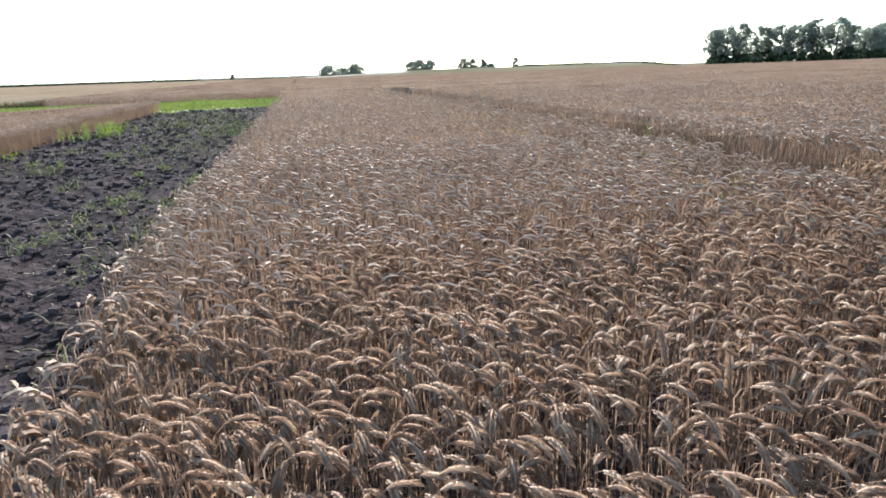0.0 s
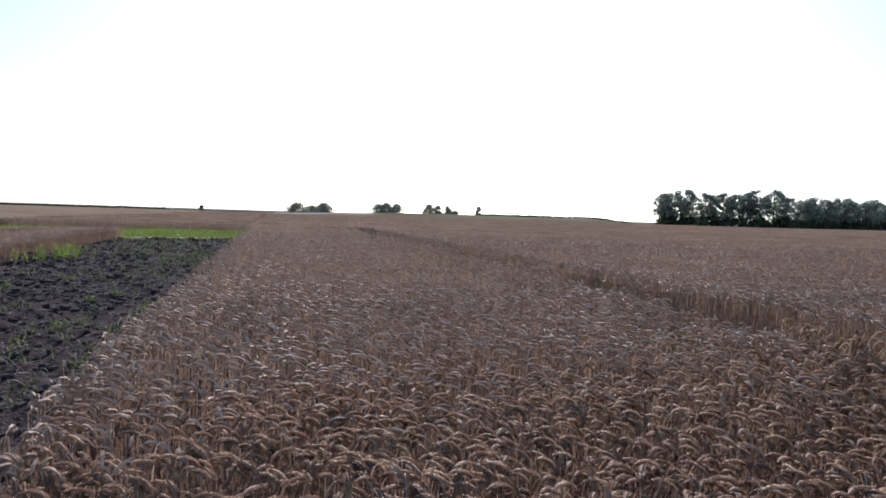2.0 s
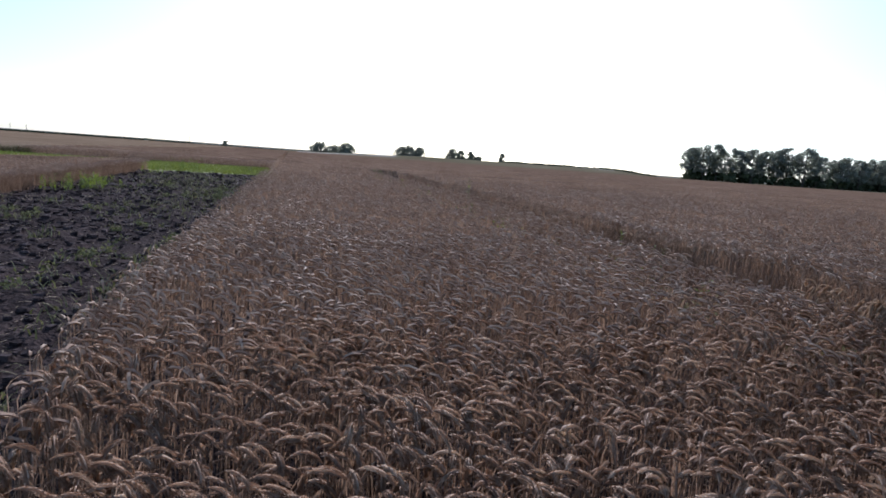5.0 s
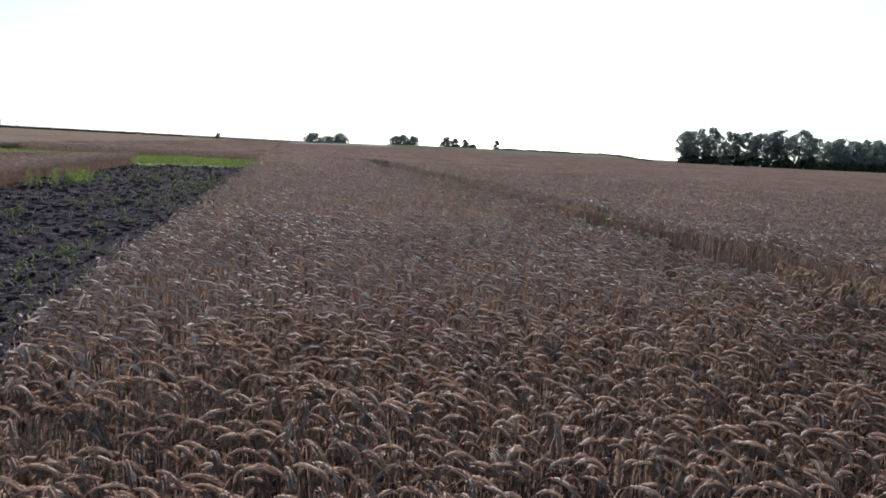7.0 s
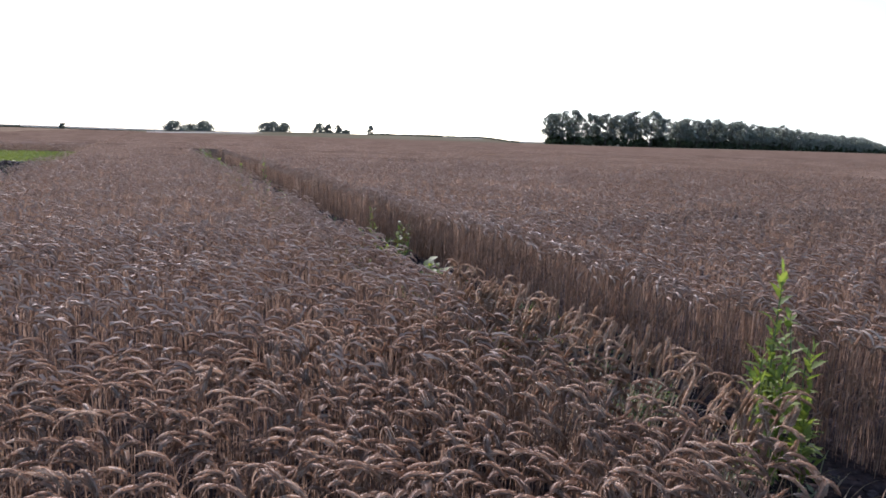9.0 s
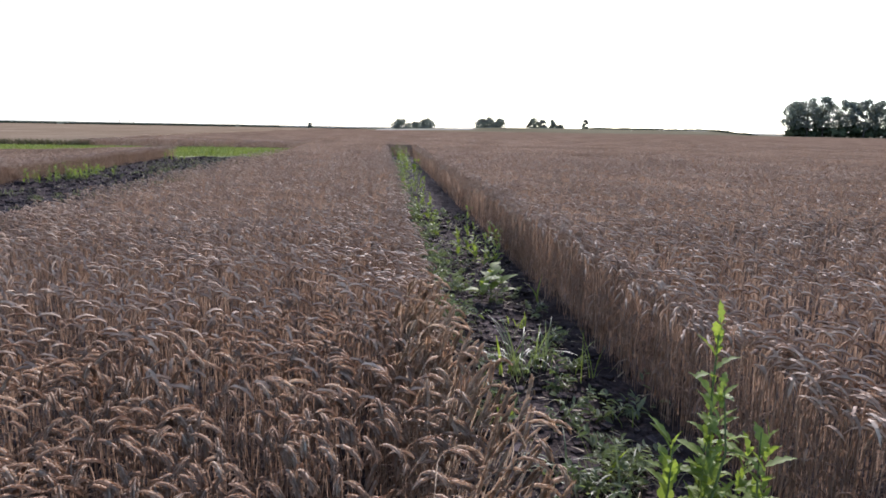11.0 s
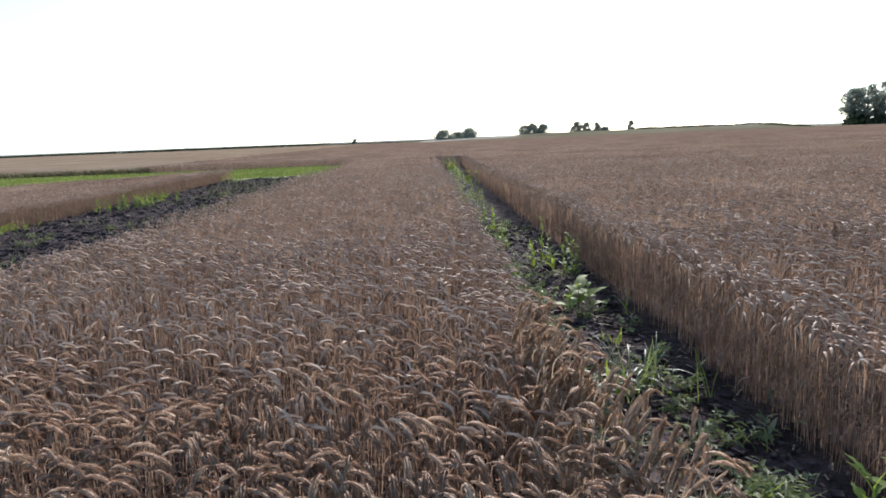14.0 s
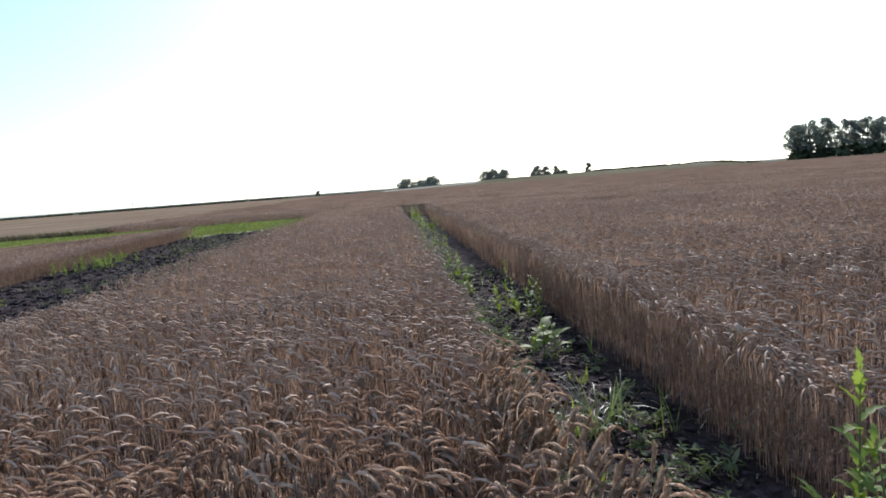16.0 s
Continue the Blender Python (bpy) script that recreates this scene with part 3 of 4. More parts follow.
def tree(name, label, height, spread, bare, n, size, group, clumps=16, kind="tree", narrow=0.0, dome=False, lump=1.0):
    """A tapered trunk with limbs, and a crown of leaf sprays in uneven clumps. bare: clear share of the stem."""
    root = tagged(new(name), label, kind, group)
    b = Build()
    x = y = 0.0
    z, r = -0.3, height * 0.02
    bends = []
    for k in range(5):
        nx, ny, nz = x + rng.normal(0, height * 0.012), y + rng.normal(0, height * 0.012), z + height * 0.18
        tube(b, (x, y, z), (nx, ny, nz), r, r * 0.78, 0, 7)
        x, y, z, r = nx, ny, nz, r * 0.78
        bends.append((x, y, z, r))
    centres, radii = [], []
    for k in range(clumps):
        a, u = rng.random() * 6.28, bare + (1 - bare) * (k + rng.random()) / clumps
        wide = spread * math.sin(math.pi * min(0.98, 0.12 + 0.86 * (u - bare) / (1 - bare))) ** (0.6 + narrow) * (0.45 + 0.55 * rng.random())
        if dome:
            wide = spread * math.sqrt(max(0.02, 1 - u * u)) * (0.35 + 0.5 * rng.random())
        c = (math.cos(a) * wide, math.sin(a) * wide, height * (0.06 + (0.76 if dome else 0.86) * u))
        centres.append(c)
        radii.append(lump * spread * (0.26 + 0.2 * rng.random()) * (1 - 0.35 * narrow))
        s = bends[min(4, max(0, int(u * 5) - 1))]
        tube(b, s[:3], c, s[3] * 0.55, s[3] * 0.12, 0, 4)
    child("trunk", b.mesh("trunk", [M_BARK], True), root)
    b = Build()
    leaf_cloud(b, centres, radii, n, size)
    child("crown", b.mesh("crown", [M_HAZY_LEAF]), root)
    return root


def at_bearing(az, d, turn=0.0, scale=1.0):
    x, y = d * math.sin(radians(az)), d * math.cos(radians(az))
    return pose(x, y, float(land(x, y)), 0, 0, turn) @ Matrix.Diagonal((scale, scale, scale, 1))


def put(ob, m):
    ob.matrix_basis = m
    return ob


BELT = ((34.7, 400), (45.2, 405)), ((45.5, 470), (53.7, 640), (57.5, 870), (60.3, 1300))
kinds = [tree("tree", "tall leafy tree in a dense roadside belt", 19.6 + (2 * k) % 3, 6.0 + 0.6 * (k % 3), 0.2 + 0.06 * (k % 2), 2300, 0.42, "trees of the belt", 32, lump=0.8) for k in range(5)]
far_kinds = [tree("tree", "distant leafy tree in a dense roadside belt", 17.5 + k, 6.2, 0.1, 700, 0.66, "trees of the belt", 22) for k in range(3)]
spots = []
for (a0, d0), (a1, d1) in [pair for line in BELT for pair in zip(line, line[1:])]:
    p, q = Vector((d0 * math.sin(radians(a0)), d0 * math.cos(radians(a0)))), Vector((d1 * math.sin(radians(a1)), d1 * math.cos(radians(a1))))
    steps = int((q - p).length / 7.0)
    spots += [p.lerp(q, (k + 0.2) / steps) for k in range(steps)]
used = set()
for k, p in enumerate([q for q in spots for row in (0, 1)]):
    x, y = p.x + rng.normal(0, 1.5) + (k % 2) * 2.0, p.y + rng.normal(0, 2.0) + (k % 2) * 9
    far = math.hypot(x, y)
    m = pose(x, y, float(land(x, y)), 0, 0, 360 * rng.random())
    sc = (0.9 + 0.2 * rng.random()) * (1 - 0.4 * float(smooth(1000, 1350, far)))
    model = far_kinds[k % 3] if far > 640 else kinds[k % 5]
    if model.name in used:
        model = copy_thing(model, m)
    else:
        used.add(model.name)
        model.matrix_basis = m
    model.scale = (sc, sc, sc)


def undergrowth():
    b = Build()
    cs, rs = [], []
    for p in spots:
        for k in range(6):
            x, y = p.x + rng.normal(0, 3), p.y + rng.normal(0, 3) + 3
            cs.append((x, y, float(land(x, y)) + 0.4 + 4.2 * rng.random()))
            rs.append(2.6 + 1.6 * rng.random())
    leaf_cloud(b, cs, rs, 27000, 1.45, 0.9)
    return tagged(new("undergrowth", b.mesh("undergrowth", [M_HEDGE])), "dense dark shrubs under the belt of trees", "shrubs", kind="stuff")


undergrowth()

# clumps of small trees on the skyline
for az, d, h, s, n in ((2.4, 432, 7.0, 6.6, 1700), (3.7, 440, 5.4, 5.0, 1100), (4.75, 434, 7.6, 6.2, 1700), (9.6, 430, 7.2, 5.0, 1200), (10.4, 434, 7.8, 5.0, 1200), (11.3, 430, 7.4, 4.2, 1000),
                       (14.2, 425, 7.8, 4.2, 1000), (15.0, 430, 6.8, 3.6, 800), (15.9, 425, 6.6, 2.8, 600), (16.6, 430, 3.2, 3.0, 500)):
    put(tree("tree", "small rounded tree in a clump on the skyline", h * 0.97, s * 1.12, 0.0, int(n * 1.5), 0.42, "skyline trees", 24, dome=True, lump=1.15), at_bearing(az, d))
put(tree("tree", "lone pointed tree on the skyline", 7.4, 2.4, 0.0, 900, 0.42, "skyline trees", 20, dome=True, lump=1.2), at_bearing(18.8, 425))
put(tree("bush", "lone round dark bush on the skyline", 4.2, 2.4, 0.0, 600, 0.36, "skyline bushes", 10, "bush", dome=True), at_bearing(-5.65, 425))
put(tree("bush", "low dark bush on the skyline", 2.2, 1.7, 0.0, 260, 0.3, "skyline bushes", 8, "bush", dome=True), at_bearing(-11.8, 425))
put(tree("bush", "low dark bush on the skyline", 2.0, 1.9, 0.0, 260, 0.3, "skyline bushes", 8, "bush", dome=True), at_bearing(-25.0, 430))


def hedge(az0, az1, d, h, label, mat):
    b = Build()
    cs, rs = [], []
    az = az0
    while az < az1:
        x, y = d * math.sin(radians(az)), d * math.cos(radians(az))
        taper = min(1, (az - az0) / 1.0 + 0.4, (az1 - az) / 1.0 + 0.4)
        cs.append((x, y, float(land(x, y)) + h * 0.2 * taper))
        rs.append(h * 0.8 * (0.8 + 0.4 * rng.random()) * taper)
        az += 0.22
    leaf_cloud(b, cs, rs, int(len(cs) * 90), 0.5, 0.7)
    return tagged(new("hedge", b.mesh("hedge", [mat])), label, "hedge", kind="stuff")


hedge(18.6, 32.6, 420, 2.0, "low dark green hedge along the skyline field", M_HEDGE)
hedge(-36, -8, 470, 1.8, "low dark scrub line on the skyline", M_HEDGE)
hedge(-8.2, 1.0, 440, 0.9, "low dark scrub line on the skyline", M_HEDGE)
for az0, az1, h in ((1.7, 5.4, 1.8), (9.0, 11.7, 2.0), (13.7, 16.9, 1.4)):
    hedge(az0, az1, 428, h, "low shrubs under the skyline trees, greyed for distance haze", M_HAZY_LEAF)


def utility_pole(az, d, h):
    root = tagged(new("utility_pole"), "thin weathered utility pole on the skyline", "pole", "utility poles")
    b = Build()
    tube(b, (0, 0, -0.3), (0, 0, h), 0.22, 0.15)
    child("post", b.mesh("post", [M_POLE], True), root)
    b = Build()
    tube(b, (-1.0, 0, h - 0.6), (1.0, 0, h - 0.6), 0.1, 0.1)
    child("crossarm", b.mesh("crossarm", [M_POLE], True), root)
    return put(root, at_bearing(az, d))


for az in (-8.5, -20.0, -21.0):
    utility_pole(az, 560, 5.5)


# ---- weeds ----
def leaf_mesh(name, length, width, lobes, droop, fold, mat, seed):
    """One leaf: a folded blade along +x with a lobed or smooth outline, drooping to the tip."""
    r = np.random.default_rng(seed)
    k = 4 * lobes + 3 if lobes else 6
    b = Build()
    u = np.linspace(0, 1, k)
    w = width / 2 * np.sin(np.pi * np.clip(u, 0.03, 0.985) ** 0.75) ** 0.8
    if lobes:
        w *= 0.55 + 0.45 * np.abs(np.sin(u * np.pi * (lobes + 0.5)))
    w *= 0.9 + 0.2 * r.random(k)
    x, z = length * u * (1 - 0.12 * droop * u), length * (0.22 * u - 0.55 * droop * u * u)
    v = np.empty((k, 3, 3))
    for c, sg in ((0, -1), (1, 0), (2, 1)):
        v[:, c, 0] = x + (0.25 * w if sg and lobes else 0)
        v[:, c, 1] = sg * w
        v[:, c, 2] = z + (fold * w if sg else 0) + 0.02 * length * (r.random(k) - 0.5) * abs(sg)
    q = []
    for i in range(k - 1):
        for c in (0, 1):
            a = i * 3 + c
            q.append((a, a + 1, a + 4, a + 3))
    b.add(v, q)
    return b.mesh(name, [mat], True)


LOBED = [leaf_mesh("leaf", 0.175, 0.066, 3, 0.25 + 0.25 * k, 0.25, M_WEED, 40 + k) for k in range(3)]
BROAD = [leaf_mesh("leaf", 0.20, 0.11, 0, 0.3 + 0.25 * k, 0.2, M_WEED, 50 + k) for k in range(3)]
NARROW = [leaf_mesh("leaf", 0.12, 0.03, 0, 0.2 + 0.3 * k, 0.2, M_WEED, 60 + k) for k in range(3)]


def stem_mesh(p, q, r0, r1):
    b = Build()
    p, q = Vector(p), Vector(q)
    last, lr = p, r0
    for k in range(1, 5):
        c = p.lerp(q, k / 4) + Vector((rng.normal(0, 0.014), rng.normal(0, 0.014), 0))
        r = r0 + (r1 - r0) * k / 4
        tube(b, last, c, lr, r, 0, 6)
        last, lr = c, r
    return b.mesh("stem", [M_WEED_STEM], True)


def leafy_weed(x, y, stems, leaves, per_stem, label, start=0.05, upright=0.45, grow=(1.25, 0.55)):
    """A weed with upright stems and single leaves set round them. stems: (dx, dy, height, lean)."""
    root = tagged(new("weed"), label, "weed", "weeds in the path")
    root.location = (x, y, float(ground_at(np.array(x), np.array(y))))
    for dx, dy, h, lean in stems:
        a = rng.random() * 6.28
        top = Vector((dx + lean * math.cos(a), dy + lean * math.sin(a), h))
        stem = child("stem", stem_mesh((dx, dy, -0.03), top, 0.004 + 0.007 * h, 0.002), root)
        for k in range(per_stem):
            u = start + (1 - start) * (k + 0.6 * rng.random()) / per_stem
            p = Vector((dx, dy, 0)).lerp(top, u)
            s = (grow[0] + (grow[1] - grow[0]) * u) * (0.45 + 0.95 * rng.random())
            ob = child("leaf", leaves[int(rng.integers(len(leaves)))], stem)
            ob.matrix_basis = pose(*p, 0, -90 * upright * (0.1 + 1.3 * rng.random()), k * 137.5 + 110 * rng.random()) @ Matrix.Diagonal((s, s, s, 1))
    return root


leafy_weed(5.93, 2.47, ((0, 0, 1.36, 0.03), (0.22, -0.1, 0.9, 0.03), (-0.17, -0.02, 0.86, 0.04), (-0.06, -0.1, 0.72, 0.05), (0.07, 0.06, 0.95, 0.06), (0.14, -0.18, 0.6, 0.1), (-0.12, 0.1, 0.5, 0.14), (0.3, -0.02, 0.55, 0.06), (0.05, -0.06, 1.1, 0.05), (0.18, 0.1, 0.75, 0.08)), LOBED, 38,
           "tall bright green weed with lobed leaves beside the wheat", 0.05, 0.6, (1.08, 0.6))
leafy_weed(5.7, 19.8, ((0, 0, 1.42, 0.03), (0.08, 0.1, 1.1, 0.04)), NARROW + LOBED, 14, "tall slender weed standing above the wheat in the path")
leafy_weed(5.98, 10.2, ((0, 0, 0.82, 0.04), (0.12, 0.1, 0.5, 0.06), (-0.15, 0.1, 0.45, 0.05), (-0.2, -0.2, 0.42, 0.05)), NARROW + LOBED, 20, "cluster of tall green weeds in the dark path")
leafy_weed(6.2, 9.5, ((0, 0, 0.72, 0.03), (0.1, -0.08, 0.65, 0.05), (-0.1, -0.15, 0.55, 0.05), (0.12, 0.12, 0.6, 0.05), (-0.2, 0.0, 0.45, 0.08)), NARROW + LOBED, 15, "bushy broad-leaved green weed in the dark path")
leafy_weed(5.9, 7.5, ((0, 0, 0.48, 0.03), (0.14, 0.02, 0.36, 0.08), (-0.12, 0.05, 0.3, 0.08), (0.02, 0.16, 0.32, 0.05)), BROAD, 6, "low broad-leaved green weed beside the wheat edge", 0.3, 0.3, (1.2, 0.95))
for wx, wy, h, n, lv in ((5.55, 12.3, 0.6, 9, LOBED), (5.85, 13.2, 0.5, 9, NARROW), (5.5, 14.6, 0.55, 9, BROAD), (5.75, 16.0, 0.75, 10, LOBED), (5.45, 17.5, 0.6, 8, NARROW),
                         (5.8, 19.5, 0.8, 10, LOBED), (5.6, 21.5, 0.75, 9, BROAD), (5.9, 23.5, 0.9, 10, LOBED), (5.55, 25.5, 0.8, 9, LOBED), (6.0, 27.5, 0.95, 10, BROAD),
                         (5.7, 30.0, 0.9, 10, LOBED), (5.9, 33.0, 0.9, 10, BROAD), (5.6, 36.5, 1.0, 10, LOBED), (5.95, 40.5, 1.0, 10, BROAD), (5.5, 43.4, 1.1, 10, LOBED), (6.1, 44.6, 1.2, 10, BROAD)):
    leafy_weed(wx - 0.1, wy, tuple((0.2 * rng.normal(), 0.35 * rng.normal(), 0.78 * h * (0.55 + 0.5 * rng.random()), 0.06) for k in range(6)), lv, n,
               "green weeds growing along the shaded path", 0.05, 0.4, (0.95, 0.6))
for wx, wy, h in ((-8.1, 24.6, 0.9), (-7.8, 25.4, 0.95), (-7.4, 26.0, 0.75), (-7.7, 26.6, 0.85), (-7.2, 27.4, 0.6), (-8.6, 30.5, 0.4), (-8.6, 20.0, 0.4), (-8.7, 18.6, 0.35), (-7.9, 39.6, 0.7), (-7.3, 45.0, 1.0), (-6.6, 47.0, 1.1)):
    leafy_weed(wx, wy, tuple((0.3 * rng.normal(), 0.35 * rng.normal(), 0.75 * h * (0.5 + 0.6 * rng.random()), 0.08) for k in range(9)), LOBED, 11,
               "patch of green weeds at the foot of wheat", 0.05, 0.5, (0.95, 0.6))


def grass_tuft(x, y, n, length, label, width=0.015, bend=0.3, mat=M_WEED):
    root = tagged(new("grass_tuft"), label, "grass", "grass tufts in the path")
    root.location = (x, y, float(ground_at(np.array(x), np.array(y))))
    for k in range(n):
        b = Build()
        blades(b, np.array([0.06 * rng.normal()]), np.array([0.06 * rng.normal()]), np.array([-0.01]), length * (0.45 + 0.6 * rng.random()), width, 0, 0.04 + bend * rng.random(), 1.0, 7)
        child("blade", b.mesh("blade", [mat], True), root)
    return root


grass_tuft(5.7, 5.2, 26, 0.7, "tuft of arching dull green grass on dark soil", 0.016, 0.42, M_CREEP)
grass_tuft(5.98, 5.3, 20, 0.62, "tuft of arching dull green grass on dark soil", 0.016, 0.42, M_CREEP)
grass_tuft(5.82, 3.5, 4, 0.56, "bright green grass tuft among low weeds", 0.028, 0.06)
grass_tuft(5.9, 3.3, 16, 0.45, "arching green grass tuft among low weeds", 0.016, 0.45, M_CREEP)
grass_tuft(5.6, 3.5, 14, 0.4, "arching green grass tuft among low weeds", 0.016, 0.45, M_CREEP)
grass_tuft(5.62, 5.25, 3, 0.72, "upright broad green grass blades on dark soil", 0.03, 0.05)
grass_tuft(6.55, 7.6, 2, 0.8, "long green grass blades leaning at the wheat", 0.022, 0.25)
grass_tuft(6.3, 5.0, 6, 0.55, "thin arching grass at the foot of wheat", 0.009, 0.35)
grass_tuft(6.35, 4.3, 6, 0.5, "thin arching grass at the foot of wheat", 0.009, 0.35)
grass_tuft(5.45, 4.3, 7, 0.35, "small green grass tuft at the wheat edge")
grass_tuft(6.05, 6.6, 8, 0.35, "small green grass tuft on dark soil")


def ground_cover():
    """Low weeds on the floor of the path: sprawling shoots with pointed leaves."""
    b = Build()
    spots = [(6.0 + 0.33 * rng.normal(), 3.3 + 0.55 * rng.normal(), 0.9) for k in range(15)]
    spots += [(5.75 + 0.3 * rng.normal(), 5.4 + 0.4 * rng.normal(), 0.7) for k in range(7)] + [(5.75 + 0.3 * rng.normal(), 8.6 + 1.2 * rng.normal(), 0.8) for k in range(9)]
    spots += [(5.85 + 0.4 * rng.normal(), 2.4 + 6 * rng.random(), 0.6) for k in range(7)] + [(GAP_A + 0.4 + 1.1 * rng.random(), 2.0 + 14 * rng.random(), 0.5) for k in range(14)] + [(GAP_A + 0.42 + 0.14 * rng.normal(), 6.5 + 30 * rng.random() ** 1.5, 1.0) for k in range(110)]
    px, py, pz, pa, ps = [], [], [], [], []
    for cx, cy, big in spots:
        if not GAP_A + 0.2 < cx < GAP_B - 0.15:
            continue
        for shoot in range(int(3 + 4 * rng.random())):
            a, reach_out, rise = rng.random() * 6.28, big * (0.1 + 0.2 * rng.random()), big * (0.05 + 0.22 * rng.random())
            k = int(6 + 5 * rng.random())
            u = (np.arange(k) + rng.random(k)) / k
            x, y = cx + reach_out * u * math.cos(a), cy + reach_out * u * math.sin(a)
            px.append(x)
            py.append(y)
            pz.append(ground_at(x, y) + 0.015 + rise * np.sin(1.9 * u))
            pa.append(a + np.where(np.arange(k) % 2, 1, -1) * (0.5 + 0.7 * rng.random(k)))
            ps.append((0.018 + 0.021 * rng.random(k)) * (1.2 - 0.5 * u))
    x, y, z, a, s = (np.concatenate(c) for c in (px, py, pz, pa, ps))
    n = len(x)
    tilt = np.stack([0.25 + 0.4 * rng.standard_normal(n), 0.4 * rng.standard_normal(n)], 1)
    v = np.empty((n, 6, 3))
    for c, (p, w) in enumerate(((0, 0), (0.7, 0.42), (1.5, 0.36), (2.5, 0), (1.5, -0.36), (0.7, -0.42))):
        v[:, c, 0] = x + s * (p * np.cos(a) - w * np.sin(a))
        v[:, c, 1] = y + s * (p * np.sin(a) + w * np.cos(a))
        v[:, c, 2] = z + s * (p * tilt[:, 0] - 0.12 * p * p + w * tilt[:, 1] + 0.3 * abs(w))
    f = (np.arange(n) * 6)[:, None, None] + np.array([(0, 3, 2, 1), (0, 5, 4, 3)])[None]
    b.add(v, f)
    return tagged(new("low_weeds", b.mesh("low_weeds", [M_CREEP])), "low sprawling green weeds on the dark path", "weeds", kind="stuff")


ground_cover()


def soil_weeds():
    """Sparse seedlings and dead stalks on the tilled strip."""
    b = Build()
    n = 300
    cx, cy = LEFT_FACE + 0.3 + (EDGE_L - LEFT_FACE - 0.5) * rng.random(n), 3 + 38 * rng.random(n)
    thick = lattice(cx * 0.45, cy * 0.3, 41)
    for x, y, t in zip(cx, cy, thick):
        if t < 0.45:
            continue
        k = int(4 + 10 * rng.random())
        px, py = x + 0.09 * rng.standard_normal(k), y + 0.09 * rng.standard_normal(k)
        blades(b, px, py, ground_at(px, py), (0.08 + 0.16 * rng.random()) * (0.5 + 0.8 * rng.random(k)), 0.018, int(rng.random() < 0.4), 0.45, 0.65, 3)
    for x0, y0, sx, sy, m in ((-5.2, 36.0, 1.6, 3.0, 900), (-2.2, 9.0, 0.22, 2.4, 160), (-3.3, 21.0, 0.9, 2.5, 420), (-2.9, 26.0, 0.6, 2.6, 500), (-4.5, 30.0, 1.4, 3.0, 500), (-6.1, 16.5, 0.16, 0.16, 40), (-2.2, 9.2, 0.14, 0.3, 24), (-3.3, 10.6, 0.25, 0.3, 28), (-3.0, 8.6, 0.12, 0.15, 16), (-4.6, 13.2, 0.2, 0.25, 40), (-6.8, 20.3, 0.2, 0.3, 40)):
        px, py = x0 + sx * rng.standard_normal(m), y0 + sy * rng.standard_normal(m)
        ok = (px < EDGE_L - 0.1) & (px > LEFT_FACE)
        px, py = px[ok], py[ok]
        blades(b, px, py, ground_at(px, py), 0.1 + 0.2 * rng.random(len(px)), 0.02, 0, 0.45, 0.8, 3)
    # leafy clumps
    for x0, y0, wide, m in ((-2.3, 13.4, 0.3, 420), (-2.2, 12.0, 0.2, 260), (-3.2, 11.8, 0.25, 160), (-3.35, 10.2, 0.25, 130), (-6.4, 17.4, 0.35, 260), (-3.5, 8.6, 0.2, 110), (-3.4, 24.4, 0.7, 700), (-3.0, 26.9, 0.6, 600),
                            (-5.8, 29.5, 0.8, 420), (-6.6, 27.0, 0.6, 300), (-5.1, 19.1, 0.35, 200), (-3.3, 15.0, 0.35, 220), (-1.9, 8.5, 0.15, 120)):
        k = 9
        cx, cy = x0 + wide * rng.standard_normal(k), np.minimum(y0 + 1.3 * wide * rng.standard_normal(k), 42)
        cx = np.clip(cx, LEFT_FACE + 0.2, EDGE_L - 0.12)
        leaf_cloud(b, np.stack([cx, cy, ground_at(cx, cy) + 0.05], 1), 0.07 + 0.09 * rng.random(k), m, 0.028 + 0.01 * wide, 0.8)
    return tagged(new("soil_weeds", b.mesh("soil_weeds", [M_SEEDLING, M_DRY])), "scattered green seedlings and dead stalks on black soil", "weeds", kind="stuff")


soil_weeds()


def path_grass():
    """Thin arching grass and fallen stalks on the path."""
    b = Build()
    n = 760
    x, y = GAP_A + 0.25 + (GAP_B - GAP_A - 0.5) * rng.random(n), 2.0 + 12 * rng.random(n) ** 1.2
    keep = lattice(x * 1.9, y * 1.4, 51) > 0.4
    x, y = x[keep], y[keep]
    half = len(x) // 2
    blades(b, x[:half], y[:half], ground_at(x[:half], y[:half]), 0.12 + 0.2 * rng.random(half), 0.008, 0, 0.45, 0.9, 4)
    rest = len(x) - half
    blades(b, x[half:], y[half:], ground_at(x[half:], y[half:]), 0.15 + 0.25 * rng.random(rest), 0.006, 1, 0.3, 0.5, 4)
    return tagged(new("path_grass", b.mesh("path_grass", [M_SEEDLING, M_DRY])), "thin green grass and fallen straw on the path", "grass", kind="stuff")


path_grass()


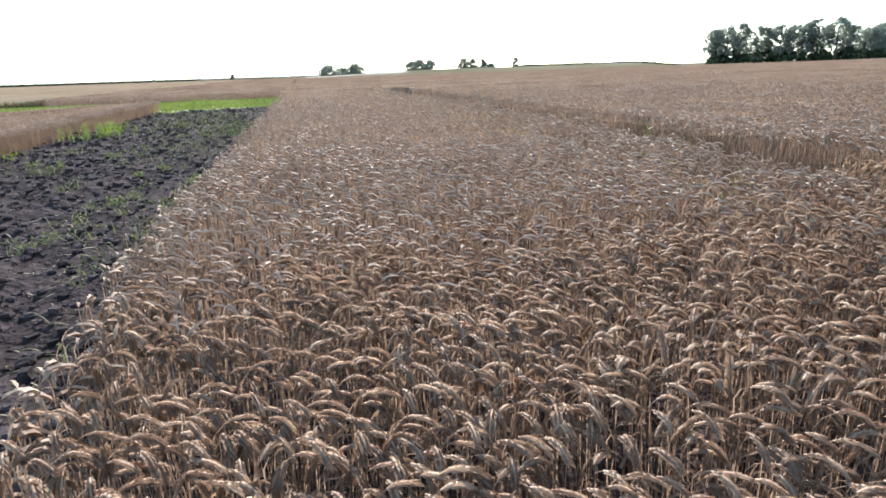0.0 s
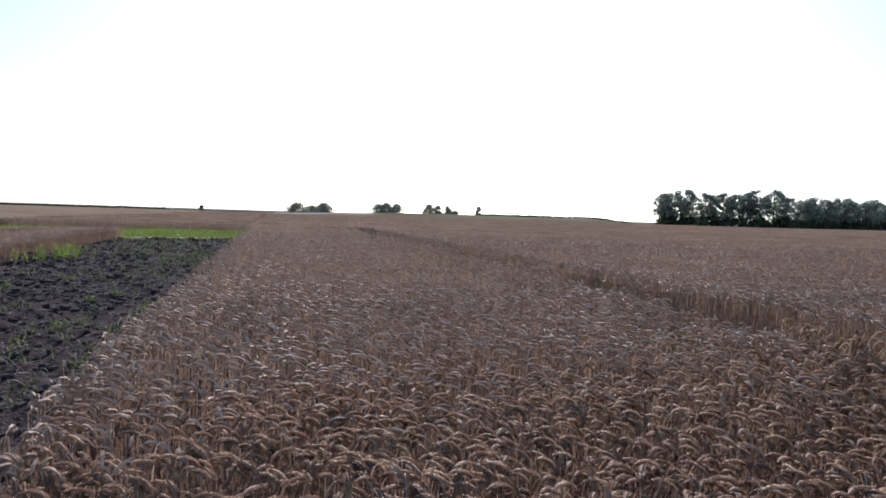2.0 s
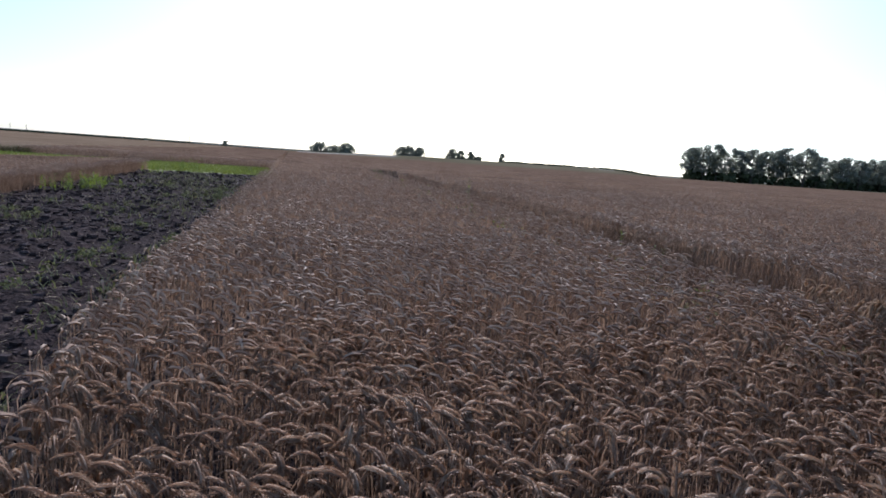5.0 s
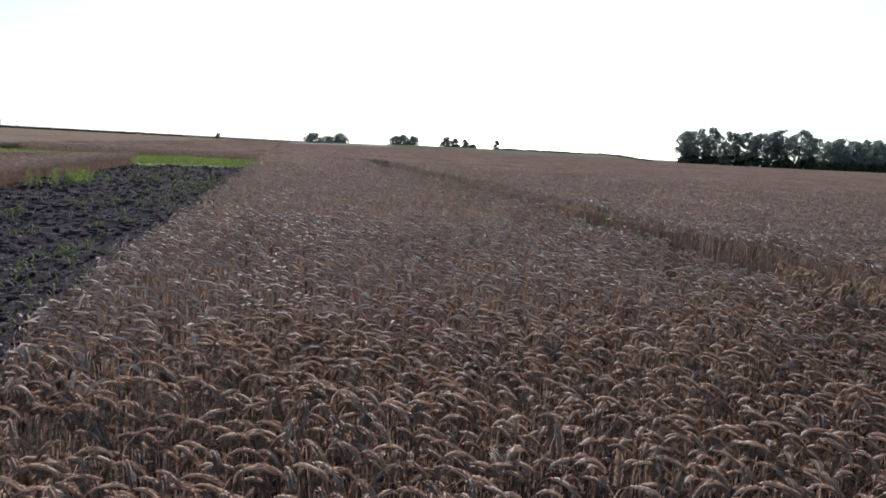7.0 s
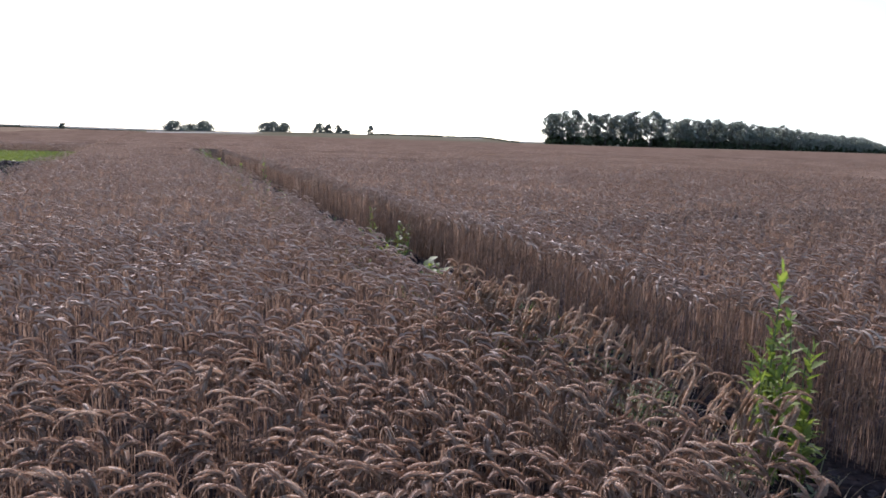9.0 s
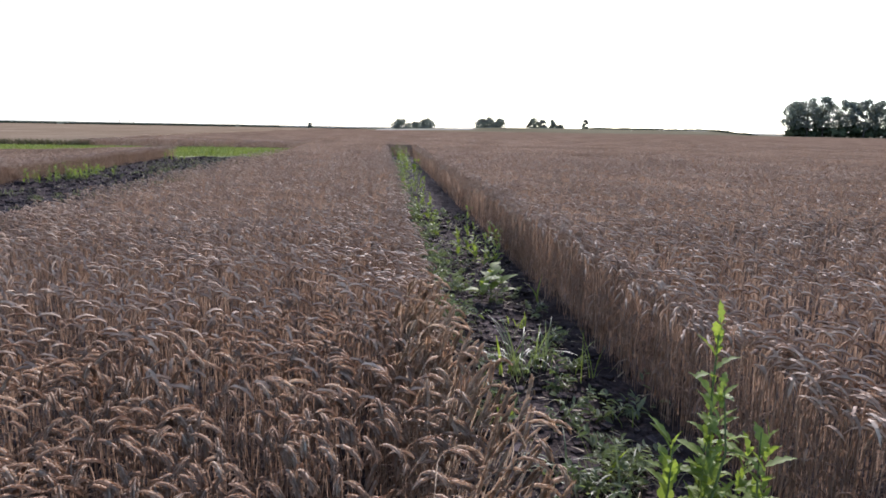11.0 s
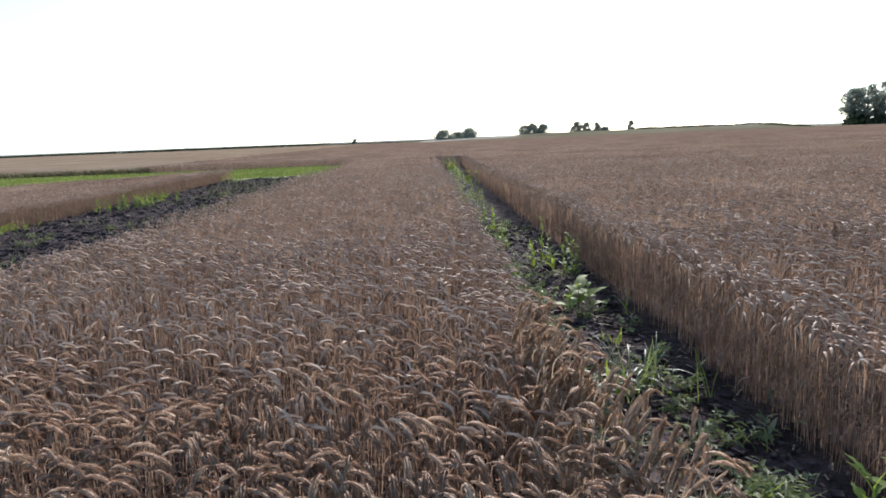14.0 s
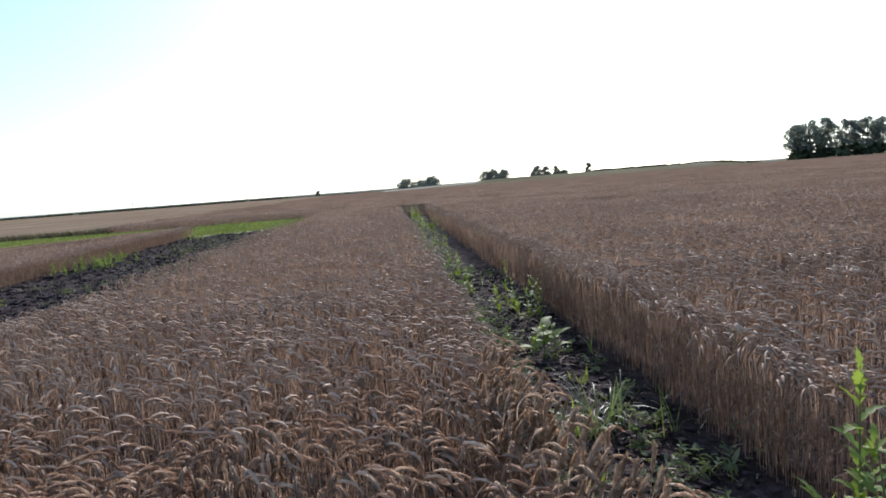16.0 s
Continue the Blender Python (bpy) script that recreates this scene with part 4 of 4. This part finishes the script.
def verge():
    """A rough strip of dry grass along the front of the pale field."""
    b = Build()
    n = 9000
    x = -62 + 41 * rng.random(n)
    y = GREEN_B + 0.2 + 2.2 * rng.random(n)
    m = 3500
    x2 = -22.6 + 1.2 * rng.random(m)
    y2 = GREEN_B + 1 + 70 * rng.random(m) ** 1.4
    x, y = np.concatenate([x, x2 - 0.10 * (y2 - GREEN_B)]), np.concatenate([y, y2])
    blades(b, x, y, land(x, y), 0.3 + 0.4 * rng.random(len(x)), 0.06, 0, 0.35, 1.0, 2)
    return tagged(new("field_verge", b.mesh("field_verge", [M_VERGE])), "rough brownish grass verge between the cereal fields", "grass", kind="stuff")


verge()


# ---- single lumps of soil ----
def lump_mesh(seed):
    """A broken lump, wider than high, with a rough faceted outline."""
    q = np.random.default_rng(seed)
    v = [(1.15 * math.cos(a) * w * q.uniform(0.75, 1.2), math.sin(a) * w * q.uniform(0.75, 1.2), h * q.uniform(0.75, 1.25))
         for w, h in ((0.85, -0.5), (1.0, 0.1), (0.6, 0.5)) for a in (0.2, 1.3, 2.3, 3.4, 4.4, 5.3)]
    b = Build()
    b.add(np.array([v + [(0.1, 0.05, 0.62)]]), np.array([[(6 * k + i, 6 * k + (i + 1) % 6, 6 * k + 6 + (i + 1) % 6, 6 * k + 6 + i) for k in (0, 1) for i in range(6)]]))
    b.add(np.array([v[12:] + [(0.1, 0.05, 0.62), (0.12, 0.0, 0.6)]]), np.array([[(i, i + 1, (i + 2) % 6, 6) for i in (0, 2, 4)]]))
    return b.mesh("clod", [M_LUMP])


SHAPES = [lump_mesh(90 + k) for k in range(8)]
for k, (x, y, z, r) in enumerate(LUMPS):
    child("clod", SHAPES[k % 8], ground).matrix_basis = pose(x, y, z, 0, 0, k * 137.5) @ Matrix.Diagonal((0.8 * r, 0.8 * r, 0.62 * r, 1))


# ---- the plan, drawn in steps, at its true size ----
for ob in list(scene.objects):
    if ob.type in ("MESH", "EMPTY") and not ob.parent:
        ob.matrix_basis = Matrix.Scale(UNIT, 4) @ ob.matrix_basis
